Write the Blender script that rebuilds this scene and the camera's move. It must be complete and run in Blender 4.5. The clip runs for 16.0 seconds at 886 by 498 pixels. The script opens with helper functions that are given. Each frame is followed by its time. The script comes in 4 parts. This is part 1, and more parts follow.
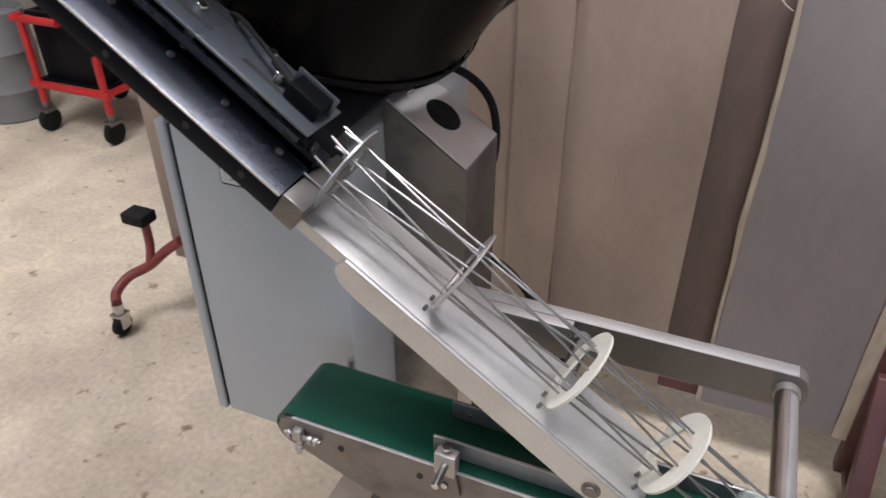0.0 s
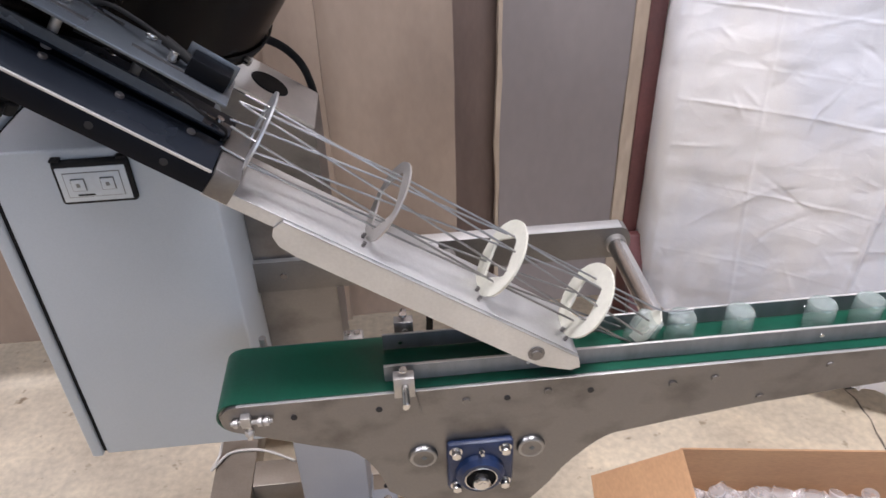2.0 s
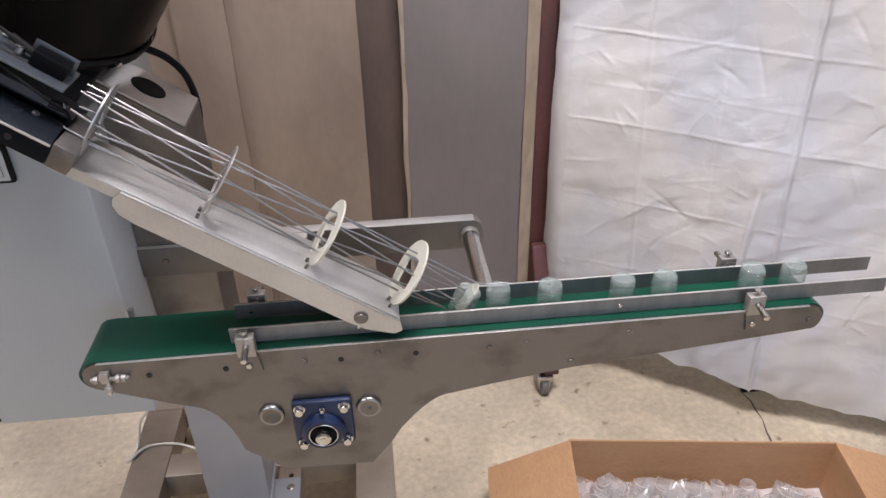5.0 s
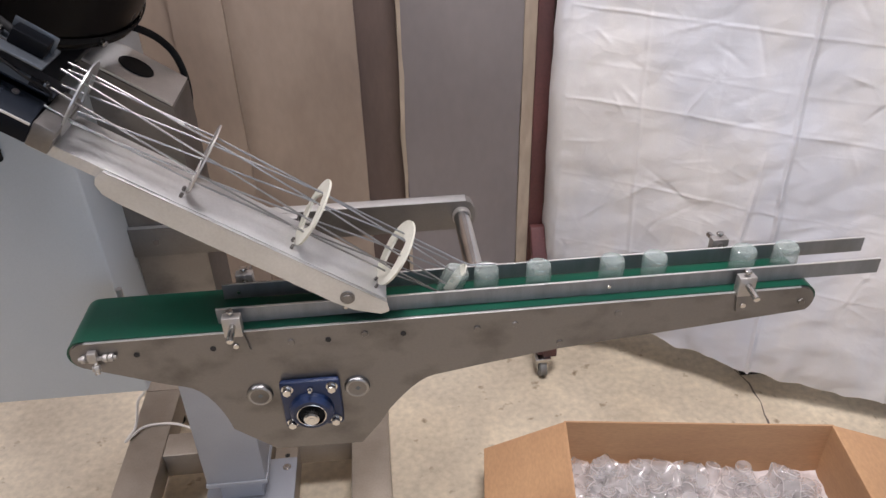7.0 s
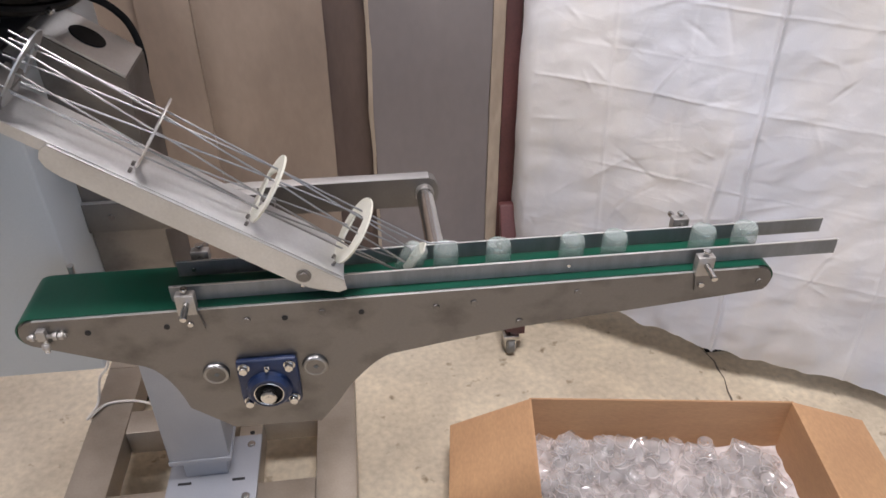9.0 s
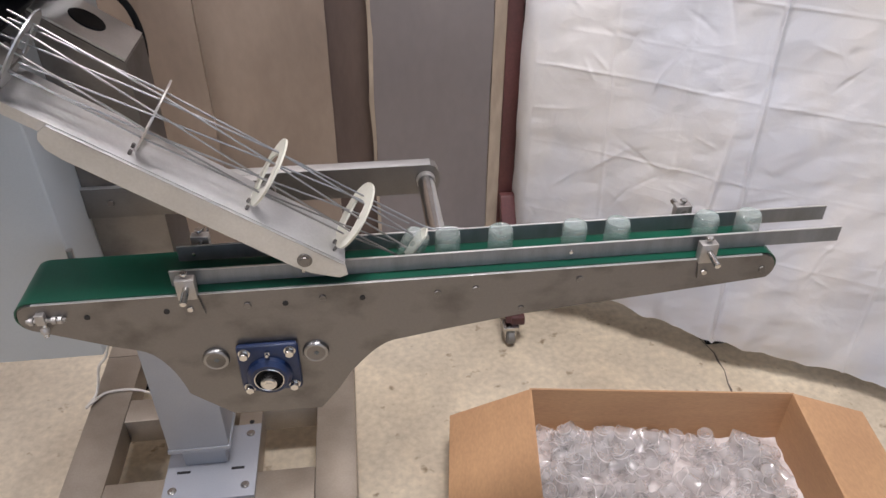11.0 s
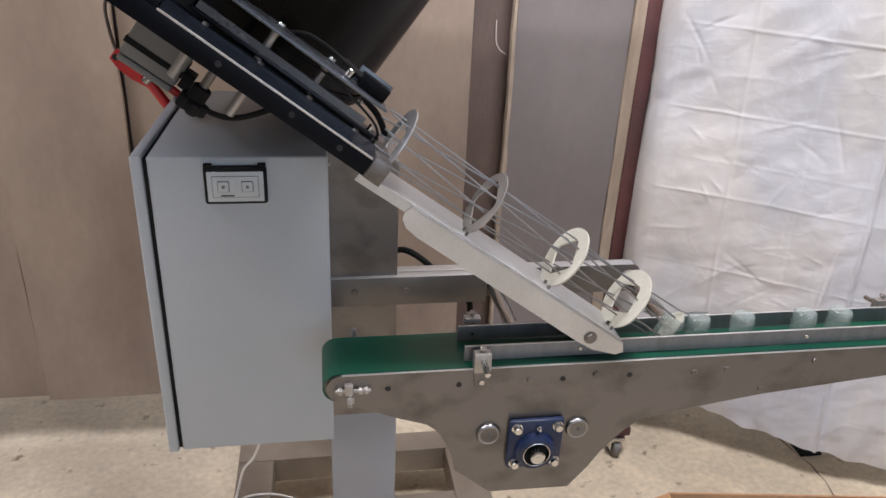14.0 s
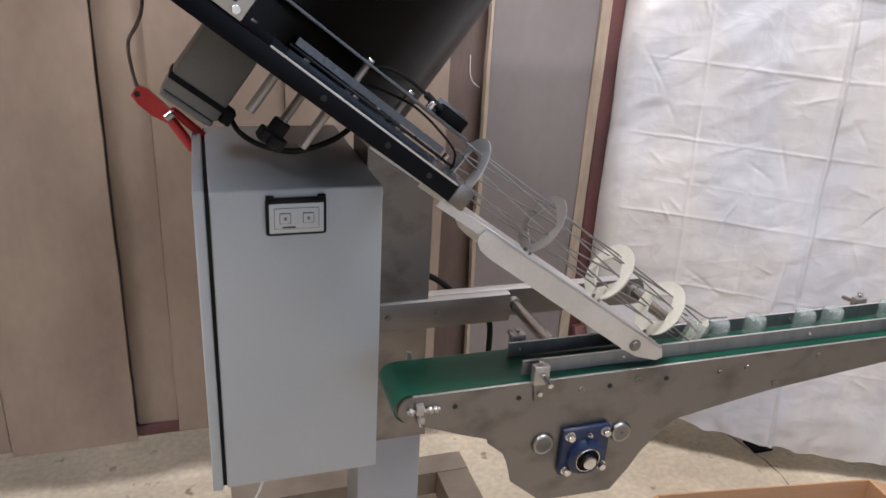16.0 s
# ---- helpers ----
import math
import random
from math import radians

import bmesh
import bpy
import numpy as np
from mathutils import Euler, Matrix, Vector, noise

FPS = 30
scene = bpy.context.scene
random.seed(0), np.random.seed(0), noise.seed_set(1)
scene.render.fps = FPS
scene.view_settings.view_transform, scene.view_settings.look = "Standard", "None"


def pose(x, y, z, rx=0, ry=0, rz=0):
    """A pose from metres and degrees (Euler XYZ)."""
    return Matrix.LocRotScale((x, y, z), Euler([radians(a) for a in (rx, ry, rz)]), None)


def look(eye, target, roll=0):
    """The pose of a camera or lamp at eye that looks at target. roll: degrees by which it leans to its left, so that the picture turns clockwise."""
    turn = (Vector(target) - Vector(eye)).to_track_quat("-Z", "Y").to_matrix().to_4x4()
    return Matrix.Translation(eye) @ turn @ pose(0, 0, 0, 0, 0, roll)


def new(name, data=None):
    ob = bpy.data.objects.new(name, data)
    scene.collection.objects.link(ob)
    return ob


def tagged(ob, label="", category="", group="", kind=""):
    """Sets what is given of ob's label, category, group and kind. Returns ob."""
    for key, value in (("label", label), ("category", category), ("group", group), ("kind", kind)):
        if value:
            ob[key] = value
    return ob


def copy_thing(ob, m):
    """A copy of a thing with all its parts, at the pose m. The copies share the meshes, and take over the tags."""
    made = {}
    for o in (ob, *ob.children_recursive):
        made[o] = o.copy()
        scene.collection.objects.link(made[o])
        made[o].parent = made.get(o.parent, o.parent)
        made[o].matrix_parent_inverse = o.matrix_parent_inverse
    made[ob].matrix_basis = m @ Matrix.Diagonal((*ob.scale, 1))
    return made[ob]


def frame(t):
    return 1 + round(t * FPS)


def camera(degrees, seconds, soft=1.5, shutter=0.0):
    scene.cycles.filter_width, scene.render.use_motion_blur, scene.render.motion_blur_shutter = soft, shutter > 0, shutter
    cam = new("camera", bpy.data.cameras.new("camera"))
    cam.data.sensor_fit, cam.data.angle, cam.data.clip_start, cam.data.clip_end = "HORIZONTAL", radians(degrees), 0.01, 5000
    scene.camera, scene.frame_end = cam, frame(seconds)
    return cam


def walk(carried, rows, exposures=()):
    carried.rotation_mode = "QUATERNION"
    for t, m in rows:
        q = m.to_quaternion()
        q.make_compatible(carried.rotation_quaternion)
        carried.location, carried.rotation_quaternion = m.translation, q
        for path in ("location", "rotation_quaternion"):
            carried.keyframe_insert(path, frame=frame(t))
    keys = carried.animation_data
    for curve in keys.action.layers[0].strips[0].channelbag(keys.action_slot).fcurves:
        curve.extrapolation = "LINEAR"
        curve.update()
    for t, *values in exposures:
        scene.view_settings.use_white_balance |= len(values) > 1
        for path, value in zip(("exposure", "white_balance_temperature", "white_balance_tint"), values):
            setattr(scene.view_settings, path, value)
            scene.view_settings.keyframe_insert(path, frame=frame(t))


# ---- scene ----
cam = camera(62.3, 16.0, soft=1.5, shutter=0.4)
PATH = [
    (0, (0.36, -0.525, 1.61), (-0.294, 1.015, 0.515), -0.0),
    (0.5, (0.328, -0.506, 1.605), (-0.201, 1.082, 0.51), -1.0),
    (1, (0.274, -0.531, 1.602), (-0.115, 1.114, 0.533), -2.8),
    (1.5, (0.172, -0.591, 1.588), (0.133, 1.044, 0.438), -3.1),
    (2, (0.144, -0.656, 1.598), (0.272, 0.986, 0.463), -2.0),
    (2.5, (0.184, -0.703, 1.591), (0.376, 0.936, 0.461), -0.2),
    (3, (0.235, -0.743, 1.59), (0.434, 0.911, 0.483), 0.9),
    (3.5, (0.283, -0.775, 1.595), (0.489, 0.89, 0.506), 0.9),
    (3.7, (0.295, -0.784, 1.595), (0.505, 0.887, 0.515), 0.6),
    (5.8, (0.356, -0.846, 1.6), (0.499, 0.851, 0.55), -2.0),
    (6, (0.359, -0.846, 1.597), (0.496, 0.845, 0.538), -1.9),
    (6.5, (0.363, -0.841, 1.593), (0.498, 0.837, 0.513), -1.7),
    (7, (0.37, -0.834, 1.591), (0.513, 0.837, 0.502), -1.5),
    (7.5, (0.377, -0.829, 1.59), (0.537, 0.835, 0.492), -0.9),
    (8, (0.382, -0.827, 1.588), (0.551, 0.834, 0.487), -0.7),
    (8.5, (0.39, -0.826, 1.587), (0.578, 0.839, 0.495), -0.8),
    (9, (0.398, -0.826, 1.587), (0.597, 0.802, 0.443), 0.0),
    (9.2, (0.395, -0.825, 1.58), (0.615, 0.79, 0.42), 0.2),
    (11.5, (0.393, -0.831, 1.567), (0.573, 0.795, 0.416), 0.4),
    (12, (0.34, -0.844, 1.551), (0.447, 0.849, 0.492), 0.9),
    (12.5, (0.194, -0.846, 1.553), (0.383, 0.887, 0.574), 2.1),
    (13, (0.047, -0.858, 1.541), (0.264, 0.892, 0.599), 2.3),
    (13.2, (-0.016, -0.865, 1.548), (0.256, 0.875, 0.601), 3.2),
    (13.5, (-0.054, -0.881, 1.542), (0.207, 0.868, 0.609), 2.3),
    (14, (-0.091, -0.904, 1.549), (0.234, 0.888, 0.723), 2.7),
    (14.5, (-0.123, -0.93, 1.544), (0.266, 0.856, 0.734), 3.9),
    (15, (-0.194, -0.982, 1.545), (0.243, 0.803, 0.756), 4.0),
    (15.5, (-0.262, -0.984, 1.544), (0.225, 0.804, 0.794), 3.6),
    (16, (-0.343, -0.902, 1.545), (0.259, 0.859, 0.813), 3.4),
]
walk(cam, [(t, look(eye, target, roll)) for t, eye, target, roll in PATH], exposures=((0.0, -0.25, 5800, 17), (1.0, 0.24, 5700, 17), (1.6, 0.18, 5700, 18), (2.5, 0.0, 5800, 19), (3.5, -0.15, 5900, 19), (8.0, -0.15, 5900, 18), (16.0, -0.19, 5900, 17)))

# ---- light ----
world = bpy.data.worlds.new("world")
scene.world = world
world.use_nodes = True
wn = world.node_tree.nodes
sky = wn.new("ShaderNodeTexSky")
sky.sky_type, sky.sun_disc = "NISHITA", False
sky.sun_elevation, sky.sun_rotation = radians(38), radians(200)
wn["Background"].inputs["Strength"].default_value = 0.1
world.node_tree.links.new(sky.outputs["Color"], wn["Background"].inputs["Color"])
sun_data = bpy.data.lights.new("sun", "SUN")
sun_data.energy, sun_data.angle, sun_data.color = 2.0, radians(0.6), (1.0, 0.95, 0.88)
sun = new("sun", sun_data)
sun.matrix_world = look((0, 0, 6), (0.8, 2.5, 2.0))


def area_lamp(name, eye, target, w, h, watts, color):
    d = bpy.data.lights.new(name, "AREA")
    d.shape, d.size, d.size_y, d.energy, d.color = "RECTANGLE", w, h, watts, color
    o = new(name, d)
    o.matrix_world = look(eye, target)
    return o


# unseen area lamps: added cool fill behind the camera, main light overhead
area_lamp("front_fill", (1.6, -4.85, 1.9), (0.4, 0.5, 0.7), 3.6, 2.8, 45, (0.80, 0.90, 1.0))
area_lamp("overhead_light", (0.75, -0.1, 3.95), (0.75, -0.1, 0), 1.1, 0.8, 138, (1.0, 0.93, 0.83))
# two added fills, for the left floor and the floor behind the partition
area_lamp("overhead_light", (-2.2, -0.2, 3.95), (-2.2, -0.2, 0), 1.7, 1.1, 145, (1.0, 0.95, 0.90))
area_lamp("overhead_light", (-1.2, 2.5, 3.95), (-1.2, 2.5, 0), 1.7, 1.1, 45, (1.0, 0.95, 0.90))

# ---- materials ----


def material(name, color, rough=0.5, metal=0.0, second=None, scale=6.0, fine=90.0, fine_amount=0.25, bump=0.05, stretch=(1, 1, 1),
             spread=(0.35, 0.65), rough_var=0.1, random_shade=0.0, transmission=0.0):
    m = bpy.data.materials.new(name)
    m.use_nodes = True
    nt = m.node_tree
    N, L = nt.nodes, nt.links
    b = N["Principled BSDF"]
    b.inputs["Roughness"].default_value, b.inputs["Metallic"].default_value = rough, metal
    b.inputs["Transmission Weight"].default_value = transmission
    tc, mp = N.new("ShaderNodeTexCoord"), N.new("ShaderNodeMapping")
    mp.inputs["Scale"].default_value = stretch
    L.new(tc.outputs["Object"], mp.inputs["Vector"])
    big, small = N.new("ShaderNodeTexNoise"), N.new("ShaderNodeTexNoise")
    big.inputs["Scale"].default_value, big.inputs["Detail"].default_value = scale, 5
    small.inputs["Scale"].default_value, small.inputs["Detail"].default_value = fine, 4
    L.new(mp.outputs["Vector"], big.inputs["Vector"])
    L.new(mp.outputs["Vector"], small.inputs["Vector"])
    ramp = N.new("ShaderNodeValToRGB")
    ramp.color_ramp.elements[0].position, ramp.color_ramp.elements[1].position = spread
    second = second or tuple(c * 0.8 for c in color)
    ramp.color_ramp.elements[0].color, ramp.color_ramp.elements[1].color = (*second, 1), (*color, 1)
    L.new(big.outputs["Fac"], ramp.inputs["Fac"])
    mix = N.new("ShaderNodeMix")
    mix.data_type, mix.blend_type = "RGBA", "MULTIPLY"
    mix.inputs["Factor"].default_value = fine_amount
    L.new(ramp.outputs["Color"], mix.inputs["A"])
    r2 = N.new("ShaderNodeValToRGB")
    r2.color_ramp.elements[0].position, r2.color_ramp.elements[1].position = 0.3, 0.7
    r2.color_ramp.elements[0].color = (0.35, 0.35, 0.35, 1)
    L.new(small.outputs["Fac"], r2.inputs["Fac"])
    L.new(r2.outputs["Color"], mix.inputs["B"])
    out = mix.outputs["Result"]
    if random_shade:
        info, mul, add = N.new("ShaderNodeObjectInfo"), N.new("ShaderNodeMath"), N.new("ShaderNodeHueSaturation")
        mul.operation = "MULTIPLY_ADD"
        mul.inputs[1].default_value, mul.inputs[2].default_value = random_shade, 1 - random_shade / 2
        L.new(info.outputs["Random"], mul.inputs[0])
        L.new(mul.outputs[0], add.inputs["Value"])
        L.new(out, add.inputs["Color"])
        out = add.outputs["Color"]
    L.new(out, b.inputs["Base Color"])
    if rough_var:
        mr = N.new("ShaderNodeMapRange")
        mr.inputs["To Min"].default_value, mr.inputs["To Max"].default_value = max(0.02, rough - rough_var), min(1, rough + rough_var)
        L.new(big.outputs["Fac"], mr.inputs["Value"])
        L.new(mr.outputs["Result"], b.inputs["Roughness"])
    if bump:
        bp = N.new("ShaderNodeBump")
        bp.inputs["Strength"].default_value, bp.inputs["Distance"].default_value = bump, 0.004
        L.new(small.outputs["Fac"], bp.inputs["Height"])
        L.new(bp.outputs["Normal"], b.inputs["Normal"])
    return m


STEEL = material("brushed_stainless", (0.208, 0.196, 0.187), 0.40, 0.85, (0.128, 0.120, 0.114), 13, 240, 0.12, 0.02, (1, 1, 1.3), spread=(0.3, 0.52), rough_var=0.12)
STEEL_MATT = material("matt_stainless", (0.46, 0.44, 0.415), 0.46, 0.75, (0.37, 0.35, 0.33), 9, 260, 0.12, 0.02, rough_var=0.08)
FRAME = material("worn_stainless_tube", (0.40, 0.345, 0.28), 0.42, 0.5, (0.29, 0.245, 0.195), 7, 200, 0.15, 0.02, spread=(0.3, 0.6))
CHUTE = material("blasted_stainless", (0.67, 0.665, 0.655), 0.42, 0.75, (0.55, 0.548, 0.54), 10, 260, 0.12, 0.03)
WIRE = material("drawn_steel_wire", (0.33, 0.325, 0.32), 0.36, 1.0, (0.26, 0.255, 0.25), 30, 200, 0.1, 0.0, rough_var=0.05)
CHROME = material("polished_steel", (0.64, 0.63, 0.61), 0.22, 1.0, (0.52, 0.51, 0.495), 12, 120, 0.1, 0.0, rough_var=0.05)
RINGS = material("pale_nylon", (0.68, 0.67, 0.58), 0.4, 0.15, (0.58, 0.57, 0.49), 14, 150, 0.12, 0.02)
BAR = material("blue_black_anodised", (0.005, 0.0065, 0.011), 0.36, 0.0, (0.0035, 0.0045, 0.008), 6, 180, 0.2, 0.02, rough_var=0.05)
ALU = material("anodised_aluminium", (0.47, 0.475, 0.48), 0.38, 0.75, (0.48, 0.49, 0.51), 8, 180, 0.15, 0.02, (8, 1, 1))
RAIL = material("grey_rail", (0.25, 0.26, 0.275), 0.42, 0.55, (0.20, 0.21, 0.22), 8, 180, 0.15, 0.02, (6, 1, 1))
BELT = material("green_belt", (0.004, 0.078, 0.042), 0.4, 0.0, (0.003, 0.055, 0.032), 5, 260, 0.25, 0.03)
ENCLOSURE = material("grey_powder_coat", (0.42, 0.455, 0.485), 0.42, 0.0, (0.39, 0.425, 0.455), 3, 420, 0.08, 0.05, rough_var=0.04)
GREY_PAINT = material("grey_blue_paint", (0.35, 0.365, 0.40), 0.4, 0.15, (0.29, 0.305, 0.34), 4, 300, 0.1, 0.04)
BLACK = material("black_anodised", (0.006, 0.0065, 0.008), 0.42, 0.0, (0.004, 0.0045, 0.006), 9, 220, 0.2, 0.02)
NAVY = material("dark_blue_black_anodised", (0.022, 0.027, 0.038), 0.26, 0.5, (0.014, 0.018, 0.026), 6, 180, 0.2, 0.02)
RUBBER = material("black_rubber", (0.012, 0.012, 0.013), 0.6, 0.0, (0.02, 0.02, 0.02), 20, 200, 0.2, 0.03)
DRUM = material("black_brown_drum", (0.004, 0.0033, 0.0028), 0.24, 0.0, (0.0025, 0.002, 0.0018), 3, 120, 0.2, 0.02, (1, 1, 0.2))
ARM = material("ground_stainless", (0.20, 0.188, 0.175), 0.45, 0.6, (0.155, 0.145, 0.135), 9, 240, 0.12, 0.02)
SMOKED = material("grey_slotted_plate", (0.15, 0.168, 0.19), 0.3, 0.6, (0.10, 0.115, 0.135), 6, 220, 0.15, 0.02)
BLUE = material("blue_cast_iron", (0.008, 0.023, 0.080), 0.42, 0.0, (0.005, 0.015, 0.052), 15, 160, 0.25, 0.12)
RED = material("red_oxide_paint", (0.125, 0.045, 0.043), 0.5, 0.0, (0.08, 0.032, 0.031), 6, 140, 0.3, 0.08)
JACK_RED = material("dull_red_paint", (0.27, 0.05, 0.043), 0.45, 0.0, (0.19, 0.038, 0.034), 8, 140, 0.25, 0.06)
BRIGHT_RED = material("bright_red_paint", (0.55, 0.02, 0.02), 0.35, 0.0, (0.42, 0.015, 0.015), 10, 120, 0.2, 0.04)
GREY_BOX = material("grey_plastic", (0.20, 0.20, 0.195), 0.5, 0.0, (0.17, 0.17, 0.165), 8, 200, 0.15, 0.04)
PLY = material("plywood_sheet", (0.312, 0.242, 0.188), 0.6, 0.0, (0.205, 0.154, 0.117), 2.4, 34, 0.14, 0.06, (1.6, 1.6, 0.8), spread=(0.28, 0.6), random_shade=0.12)
PLY_GREY = material("grey_board", (0.222, 0.196, 0.190), 0.55, 0.0, (0.172, 0.152, 0.148), 1.8, 30, 0.1, 0.04, (1.5, 1.5, 0.8))
PLY_EDGE = material("pale_board_edge", (0.46, 0.38, 0.29), 0.65, 0.0, (0.34, 0.27, 0.20), 5, 60, 0.35, 0.12, (1, 1, 0.25))
CLADDING = material("brown_cladding", (0.17, 0.12, 0.10), 0.42, 0.2, (0.10, 0.072, 0.064), 2.2, 40, 0.15, 0.05, (3, 3, 0.8))
CARD = material("corrugated_cardboard", (0.58, 0.345, 0.175), 0.72, 0.0, (0.51, 0.295, 0.15), 4, 70, 0.22, 0.08, (1, 1, 5))
PAPER = material("plain_wall_paint", (0.42, 0.39, 0.35), 0.7, 0.0, (0.36, 0.335, 0.30), 1.5, 30, 0.2, 0.05)
PLASTER = material("ceiling_paint", (0.5, 0.49, 0.47), 0.8, 0.0, (0.42, 0.41, 0.39), 1.0, 30, 0.2, 0.05)
BUTTON = material("light_grey_membrane", (0.50, 0.54, 0.57), 0.4, 0.0, (0.46, 0.50, 0.53), 10, 200, 0.1, 0.02)
DARK = material("dark_recess", (0.01, 0.01, 0.012), 0.7, 0.0, (0.015, 0.015, 0.016), 10, 100, 0.2, 0.02)
STRING = material("grey_cord", (0.16, 0.13, 0.11), 0.8, 0.0, (0.10, 0.08, 0.07), 40, 300, 0.3, 0.1)
WHITE_CORD = material("white_cable", (0.66, 0.62, 0.55), 0.5, 0.0, (0.58, 0.54, 0.48), 20, 200, 0.1, 0.02)


for m in (BLACK, RUBBER, DRUM, BAR):
    m.node_tree.nodes["Principled BSDF"].inputs["Specular IOR Level"].default_value = 0.09


def concrete():
    m = material("concrete", (0.655, 0.57, 0.43), 0.72, 0.0, (0.50, 0.425, 0.315), 2.6, 52, 0.34, 0.3, spread=(0.3, 0.6))
    nt = m.node_tree
    N, L = nt.nodes, nt.links
    b = N["Principled BSDF"]
    src = b.inputs["Base Color"].links[0].from_socket
    tc = N.new("ShaderNodeTexCoord")
    # scattered dark spots and grey smears
    v = N.new("ShaderNodeTexNoise")
    v.inputs["Scale"].default_value, v.inputs["Detail"].default_value, v.inputs["Roughness"].default_value = 17, 3, 0.55
    L.new(tc.outputs["Object"], v.inputs["Vector"])
    r = N.new("ShaderNodeValToRGB")
    r.color_ramp.elements[0].position, r.color_ramp.elements[1].position = 0.27, 0.36
    r.color_ramp.elements[0].color, r.color_ramp.elements[1].color = (0.34, 0.27, 0.20, 1), (1, 1, 1, 1)
    L.new(v.outputs["Fac"], r.inputs["Fac"])
    mx = N.new("ShaderNodeMix")
    mx.data_type, mx.blend_type = "RGBA", "MULTIPLY"
    mx.inputs["Factor"].default_value = 0.85
    L.new(src, mx.inputs["A"])
    L.new(r.outputs["Color"], mx.inputs["B"])
    w = N.new("ShaderNodeTexNoise")
    w.inputs["Scale"].default_value, w.inputs["Detail"].default_value, w.inputs["Distortion"].default_value = 4.3, 8, 0.8
    L.new(tc.outputs["Object"], w.inputs["Vector"])
    r3 = N.new("ShaderNodeValToRGB")
    r3.color_ramp.elements[0].position, r3.color_ramp.elements[1].position = 0.4, 0.7
    r3.color_ramp.elements[0].color, r3.color_ramp.elements[1].color = (1, 1, 1, 1), (1.28, 1.27, 1.24, 1)
    L.new(w.outputs["Fac"], r3.inputs["Fac"])
    m2 = N.new("ShaderNodeMix")
    m2.data_type, m2.blend_type = "RGBA", "MULTIPLY"
    m2.inputs["Factor"].default_value = 0.8
    L.new(mx.outputs["Result"], m2.inputs["A"])
    L.new(r3.outputs["Color"], m2.inputs["B"])
    L.new(m2.outputs["Result"], b.inputs["Base Color"])
    return m


CONCRETE = concrete()


def cloth():
    # the bluish second colour paints soft shading into the white cloth
    m = material("white_cotton_sheet", (0.77, 0.75, 0.73), 0.85, 0.0, (0.66, 0.675, 0.72), 2.6, 300, 0.06, 0.1, (1.6, 1.6, 0.7), spread=(0.4, 0.62))
    nt = m.node_tree
    N, L = nt.nodes, nt.links
    b = N["Principled BSDF"]
    tr, mix = N.new("ShaderNodeBsdfTranslucent"), N.new("ShaderNodeMixShader")
    tr.inputs["Color"].default_value = (0.8, 0.78, 0.77, 1)
    mix.inputs["Fac"].default_value = 0.15
    # small creases, in two slanting families
    tc, bump = N.new("ShaderNodeTexCoord"), N.new("ShaderNodeBump")
    total = None
    for turn, stretch, scale in ((0.6, (1, 1, 3.0), 3.0), (-0.9, (1, 1, 2.6), 4.2), (0.2, (1, 1, 1), 8.0)):
        mp, no, ab, mr = N.new("ShaderNodeMapping"), N.new("ShaderNodeTexNoise"), N.new("ShaderNodeMath"), N.new("ShaderNodeMapRange")
        mp.inputs["Rotation"].default_value, mp.inputs["Scale"].default_value = (0, turn, 0), stretch
        no.inputs["Scale"].default_value, no.inputs["Detail"].default_value, no.inputs["Distortion"].default_value = scale, 3, 0.6
        L.new(tc.outputs["Object"], mp.inputs["Vector"])
        L.new(mp.outputs["Vector"], no.inputs["Vector"])
        ab.operation = "SUBTRACT"
        ab.inputs[1].default_value = 0.5
        L.new(no.outputs["Fac"], ab.inputs[0])
        sq = N.new("ShaderNodeMath")
        sq.operation = "ABSOLUTE"
        L.new(ab.outputs[0], sq.inputs[0])
        mr.inputs["From Max"].default_value, mr.inputs["To Min"].default_value, mr.inputs["To Max"].default_value = 0.07, 1.0, 0.0
        L.new(sq.outputs[0], mr.inputs["Value"])
        if total is None:
            total = mr.outputs["Result"]
        else:
            ad = N.new("ShaderNodeMath")
            L.new(total, ad.inputs[0])
            L.new(mr.outputs["Result"], ad.inputs[1])
            total = ad.outputs[0]
    bump.inputs["Strength"].default_value, bump.inputs["Distance"].default_value = 0.11, 0.004
    L.new(total, bump.inputs["Height"])
    L.new(bump.outputs["Normal"], b.inputs["Normal"])
    L.new(b.outputs[0], mix.inputs[1])
    L.new(tr.outputs[0], mix.inputs[2])
    L.new(mix.outputs[0], N["Material Output"].inputs["Surface"])
    return m


CLOTH = cloth()


